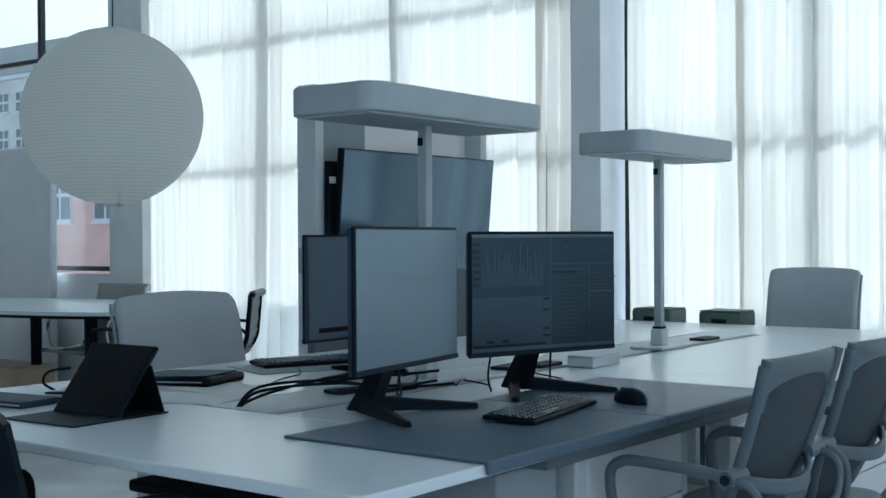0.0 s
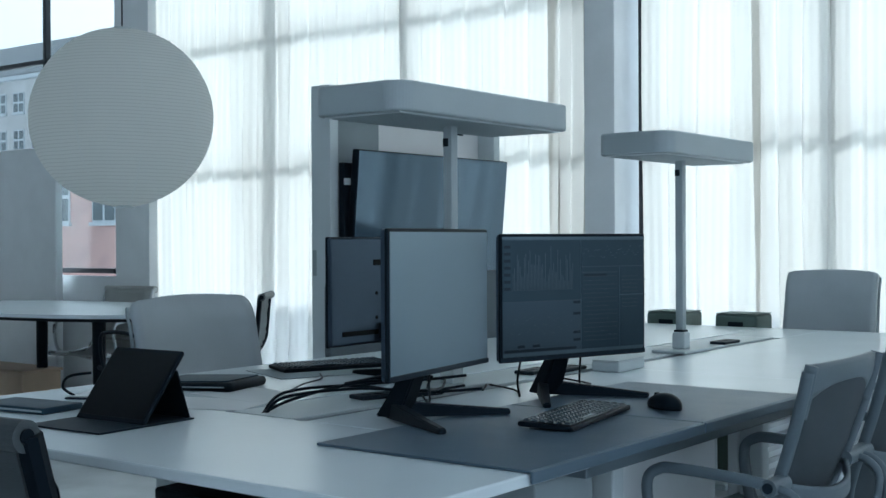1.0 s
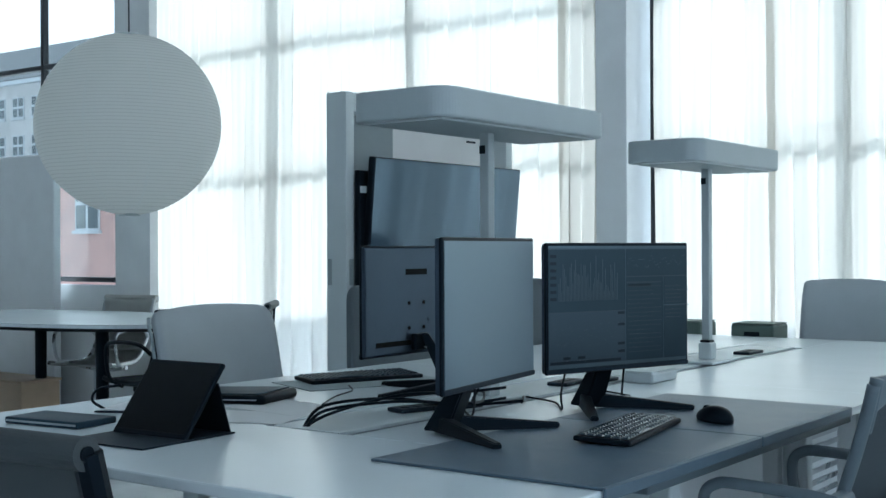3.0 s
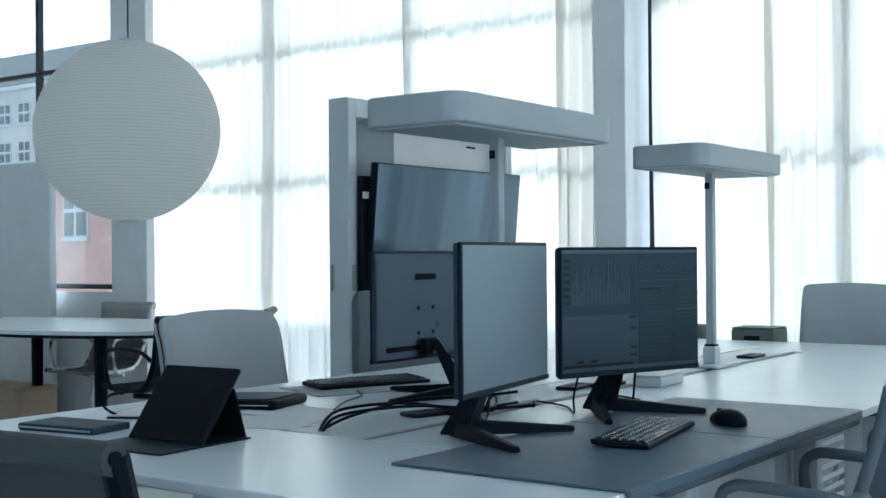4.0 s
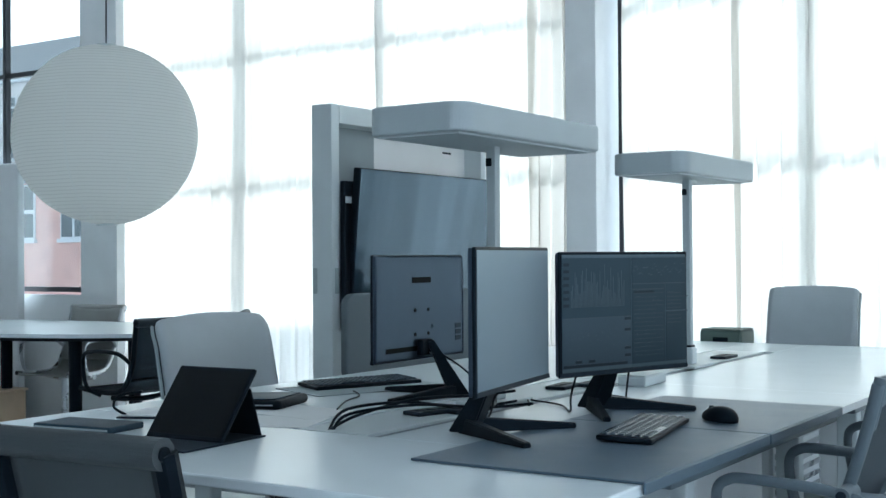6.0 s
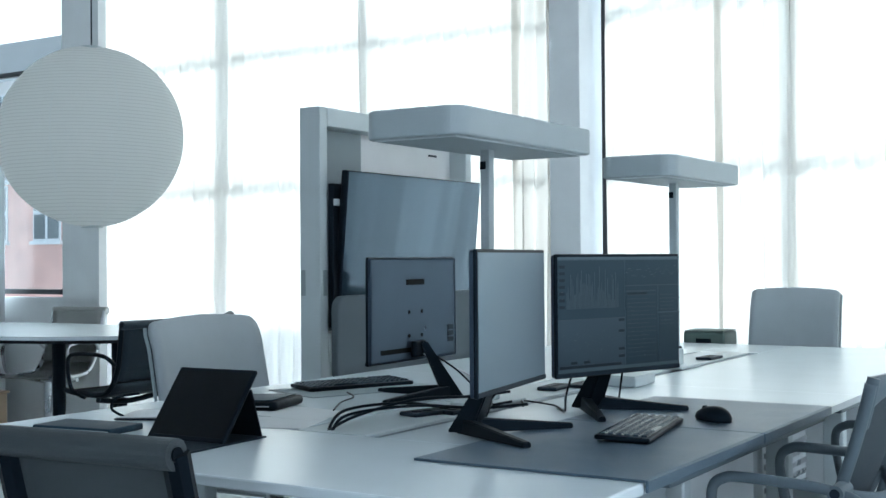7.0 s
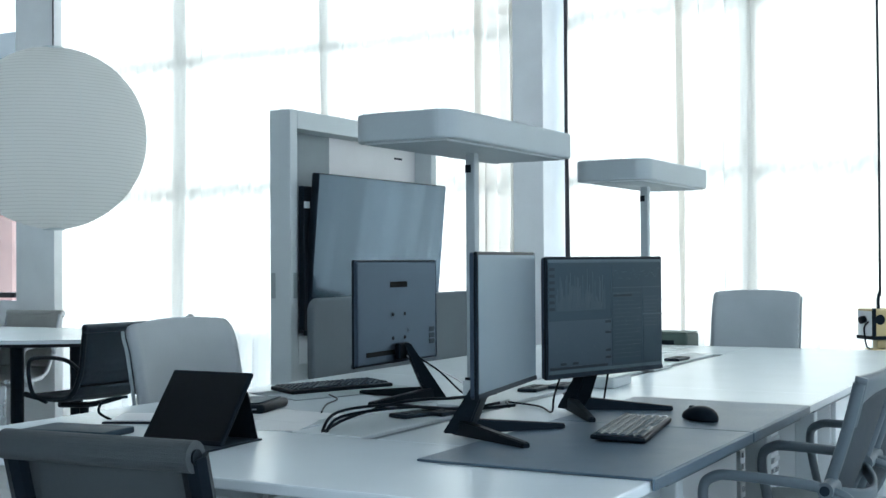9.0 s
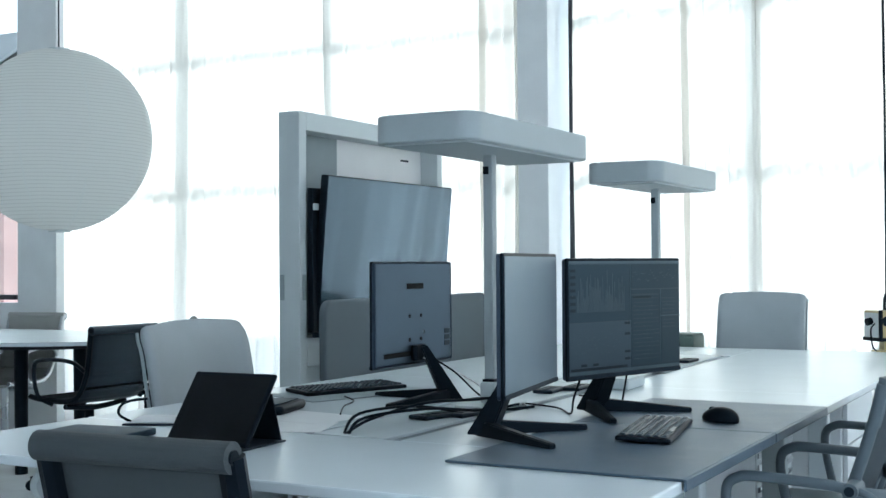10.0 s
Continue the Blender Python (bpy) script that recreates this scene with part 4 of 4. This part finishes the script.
part("foot_rail", block((-T_, 0.056, 0), (0, W_ - 0.056, 0.12), 0.004), WHITEM, tvw)
part("back_panel", block((-T_ + 0.004, 0.056, 0.851), (-T_ + 0.014, 0.45, H_ - 0.086)), GREYM, tvw)
# White panel stands for the bright curtain showing through the open back.
part("backlight_panel", block((-T_ + 0.004, 0.452, 0.851), (-T_ + 0.012, W_ - 0.056, H_ - 0.086)), CEIL, tvw)
part("lower_panel", block((-T_ + 0.004, 0.056, 0.121), (-T_ + 0.014, W_ - 0.056, 0.719)), WHITEM, tvw)
# Grip notches as flat grey plates, the recess shade put into their colour.
part("grip_shade_plate", block((0.0002, 0.018, 1.02), (0.0022, 0.048, 1.135), 0.001), GREYM, tvw)
part("grip_shade_plate", block((-T_ + 0.006, -0.002, 1.02), (-T_ + 0.03, -0.0002, 1.135), 0.001), GREYM, tvw)
part("label_mark", block((-T_ + 0.013, 1.05, 1.72), (-T_ + 0.0145, 1.13, 1.73)), DARK, tvw)
tv = thing("television", "large dark television leaning forward in the frame", "television", (-3.63, 4.0, 0.845))
TT = pose(0, 0, 0, 0, 5.0, 0)
part("case", block((-0.04, 0.03, 0.02), (-0.003, 1.2, 0.74), 0.006, 2, TT), BLACK, tv)
part("screen", block((-0.0025, 0.036, 0.032), (-0.0008, 1.194, 0.734), 0, 2, TT), GLOSS, tv)
part("mount", block((-0.03, 0.0, 0.03), (0.0, 0.1, 0.68), 0.004), BLACK, tv)
part("clip", block((0.0, 0.0, 0.58), (0.006, 0.04, 0.61), 0.002), WHITEM, tv)
part("foot", block((-0.03, 0.03, 0.005), (0.03, 0.12, 0.03), 0.004), DARK, tv)


# ---- oval table and paper lantern ----
tbl = thing("oval_table", "long oval table with pale top and black legs", "table", (-6.65, 4.62, 0))
bm = bmesh.new()
bmesh.ops.create_cone(bm, cap_ends=True, segments=64, radius1=1, radius2=1, depth=0.022, matrix=Matrix.Translation((0, 0, 0.755)) @ Matrix.Diagonal((1.3, 0.62, 1, 1)))
part("tabletop", bm, DESK, tbl)
bm = bmesh.new()
bmesh.ops.create_cone(bm, cap_ends=True, segments=64, radius1=0.97, radius2=1, depth=0.02, matrix=Matrix.Translation((0, 0, 0.733)) @ Matrix.Diagonal((1.28, 0.6, 1, 1)))
part("rim", bm, BLACK, tbl)
for x, y in ((-0.68, -0.3), (-0.44, -0.28), (-0.6, 0.3), (0.7, -0.2), (0.7, 0.25)):
    part("leg", cyl(bmesh.new(), (x, y, 0), (x, y, 0.722), 0.035, 0.04), BLACK, tbl)
wb = thing("wooden_box", "low pale wooden box on the floor", "box", (-7.75, 4.85, 0))
part("body", block((-0.6, -0.15, 0), (0.6, 0.15, 0.3), 0.008), WOODM, wb)
part("lid", block((-0.61, -0.16, 0.301), (0.61, 0.16, 0.318), 0.004), WOODM, wb)

lan = thing("paper_lantern", "large round white ribbed paper lantern hanging on a cord", "pendant lamp", (-5.33, 4.12, 1.842))
R = 0.482
bm = bmesh.new()
NR, NS = 96, 48
rows = []
for i in range(NR + 1):
    a = math.pi * (0.03 + 0.94 * i / NR)
    rows.append([])
    for k in range(NS + 1):
        b = 2 * math.pi * k / NS
        wob = 0.0015 * (1 if i % 2 else -1) + 0.004 * math.sin(3 * b + i * 0.07) - 0.003 * (k % 6 == 0)
        rr = R + wob
        rows[-1].append((rr * math.sin(a) * math.cos(b), rr * math.sin(a) * math.sin(b), -rr * math.cos(a) * 0.985))
bm = sheet(rows)
bmesh.ops.remove_doubles(bm, verts=bm.verts, dist=0.0005)
shade = part("shade", bm, PAPERL, lan, smooth=True)
for k in range(9):
    b = 2 * math.pi * (k + 0.35) / 9
    line = [math.pi * (0.05 + 0.9 * i / 40) for i in range(41)]
    rows = [[((R + 0.0022) * math.sin(a) * math.cos(b + d / max(0.12, math.sin(a))), (R + 0.0022) * math.sin(a) * math.sin(b + d / max(0.12, math.sin(a))), -(R + 0.0022) * math.cos(a) * 0.985) for d in (-0.007, 0, 0.007)] for a in line]
    part("seam", sheet(rows), PAPERS, shade)
part("ring", moved(cyl(bmesh.new(), (0, 0, -R + 0.0), (0, 0, -R + 0.012), 0.055, None, 24), Matrix.Identity(4)), WHITEM, lan)
part("ring", cyl(bmesh.new(), (0, 0, R - 0.012), (0, 0, R), 0.055, None, 24), WHITEM, lan)
part("cord", tube([(0, 0, R - 0.01), (0, 0, 1.2), (0, 0, TOP - 1.842)], 0.004, 8, None, 1, 2), DARK, lan)

# ---- by the far window ----
for x, dx in ((-2.88, 0.11), (-2.5, 0.11)):
    e = thing("green_stool", "dark green box stool before the window", "stool", (x, 5.72, 0), group="green stools")
    part("body", block((-dx, -0.1, 0.02), (dx, 0.1, 0.8), 0.012), GREEN, e)
    part("top", block((-dx + 0.004, -0.096, 0.801), (dx - 0.004, 0.096, 0.806), 0.002), GREEN, e)
    # No hand hole is cut; a black plate gives its dark inside.
    part("hole_shade_plate", block((-0.04, -0.1015, 0.72), (0.04, -0.1002, 0.765), 0.0005), BLACK, e)
pc = thing("power_cube", "yellow and black socket cube hanging on a cable", "power outlet", (-1.46, 5.68, 0.80), 42)
part("body", block((-0.07, -0.07, 0), (0.07, 0.07, 0.14), 0.008), YELLOW, pc)
for k in (-0.035, 0.035):
    part("socket", cyl(bmesh.new(), (k, -0.072, 0.09), (k, -0.0695, 0.09), 0.025), BLACK, pc)
part("corner_guard", block((-0.074, -0.074, -0.006), (0.074, 0.074, 0.012), 0.003), BLACK, pc)
part("side_plate", block((-0.0725, -0.058, 0.012), (-0.0702, 0.058, 0.13), 0.001), PAPER, pc, "pale grey side plate")
for sx in (-1, 1):
    part("edge_guard", block((sx * 0.066 - 0.008, -0.076, 0.0), (sx * 0.066 + 0.008, -0.06, 0.144), 0.003), BLACK, pc)
part("side_plug", cyl(bmesh.new(), (-0.073, 0.0, 0.09), (-0.098, 0.0, 0.085), 0.018), BLACK, pc)
part("stand", block((-0.02, -0.02, -0.05), (0.03, 0.02, -0.007), 0.004), YELLOW, pc)
part("stand_foot", block((-0.05, -0.04, -0.058), (0.05, 0.04, -0.0505), 0.003), YELLOW, pc)
part("hook", tube([(0, 0, 0.14), (0, 0, 0.19), (0.01, 0, 0.22)], 0.008, 8), BLACK, pc)
part("cord", tube([(0.01, 0, 0.2), (0.012, 0.0, 1.2), (0, 0, TOP - 0.8)], 0.006, 8), BLACK, pc)
part("lead", tube([(-0.07, -0.03, 0.08), (-0.095, -0.03, 0.05), (-0.085, -0.03, -0.03), (-0.06, -0.02, -0.05)], 0.004, 6), BLACK, pc)
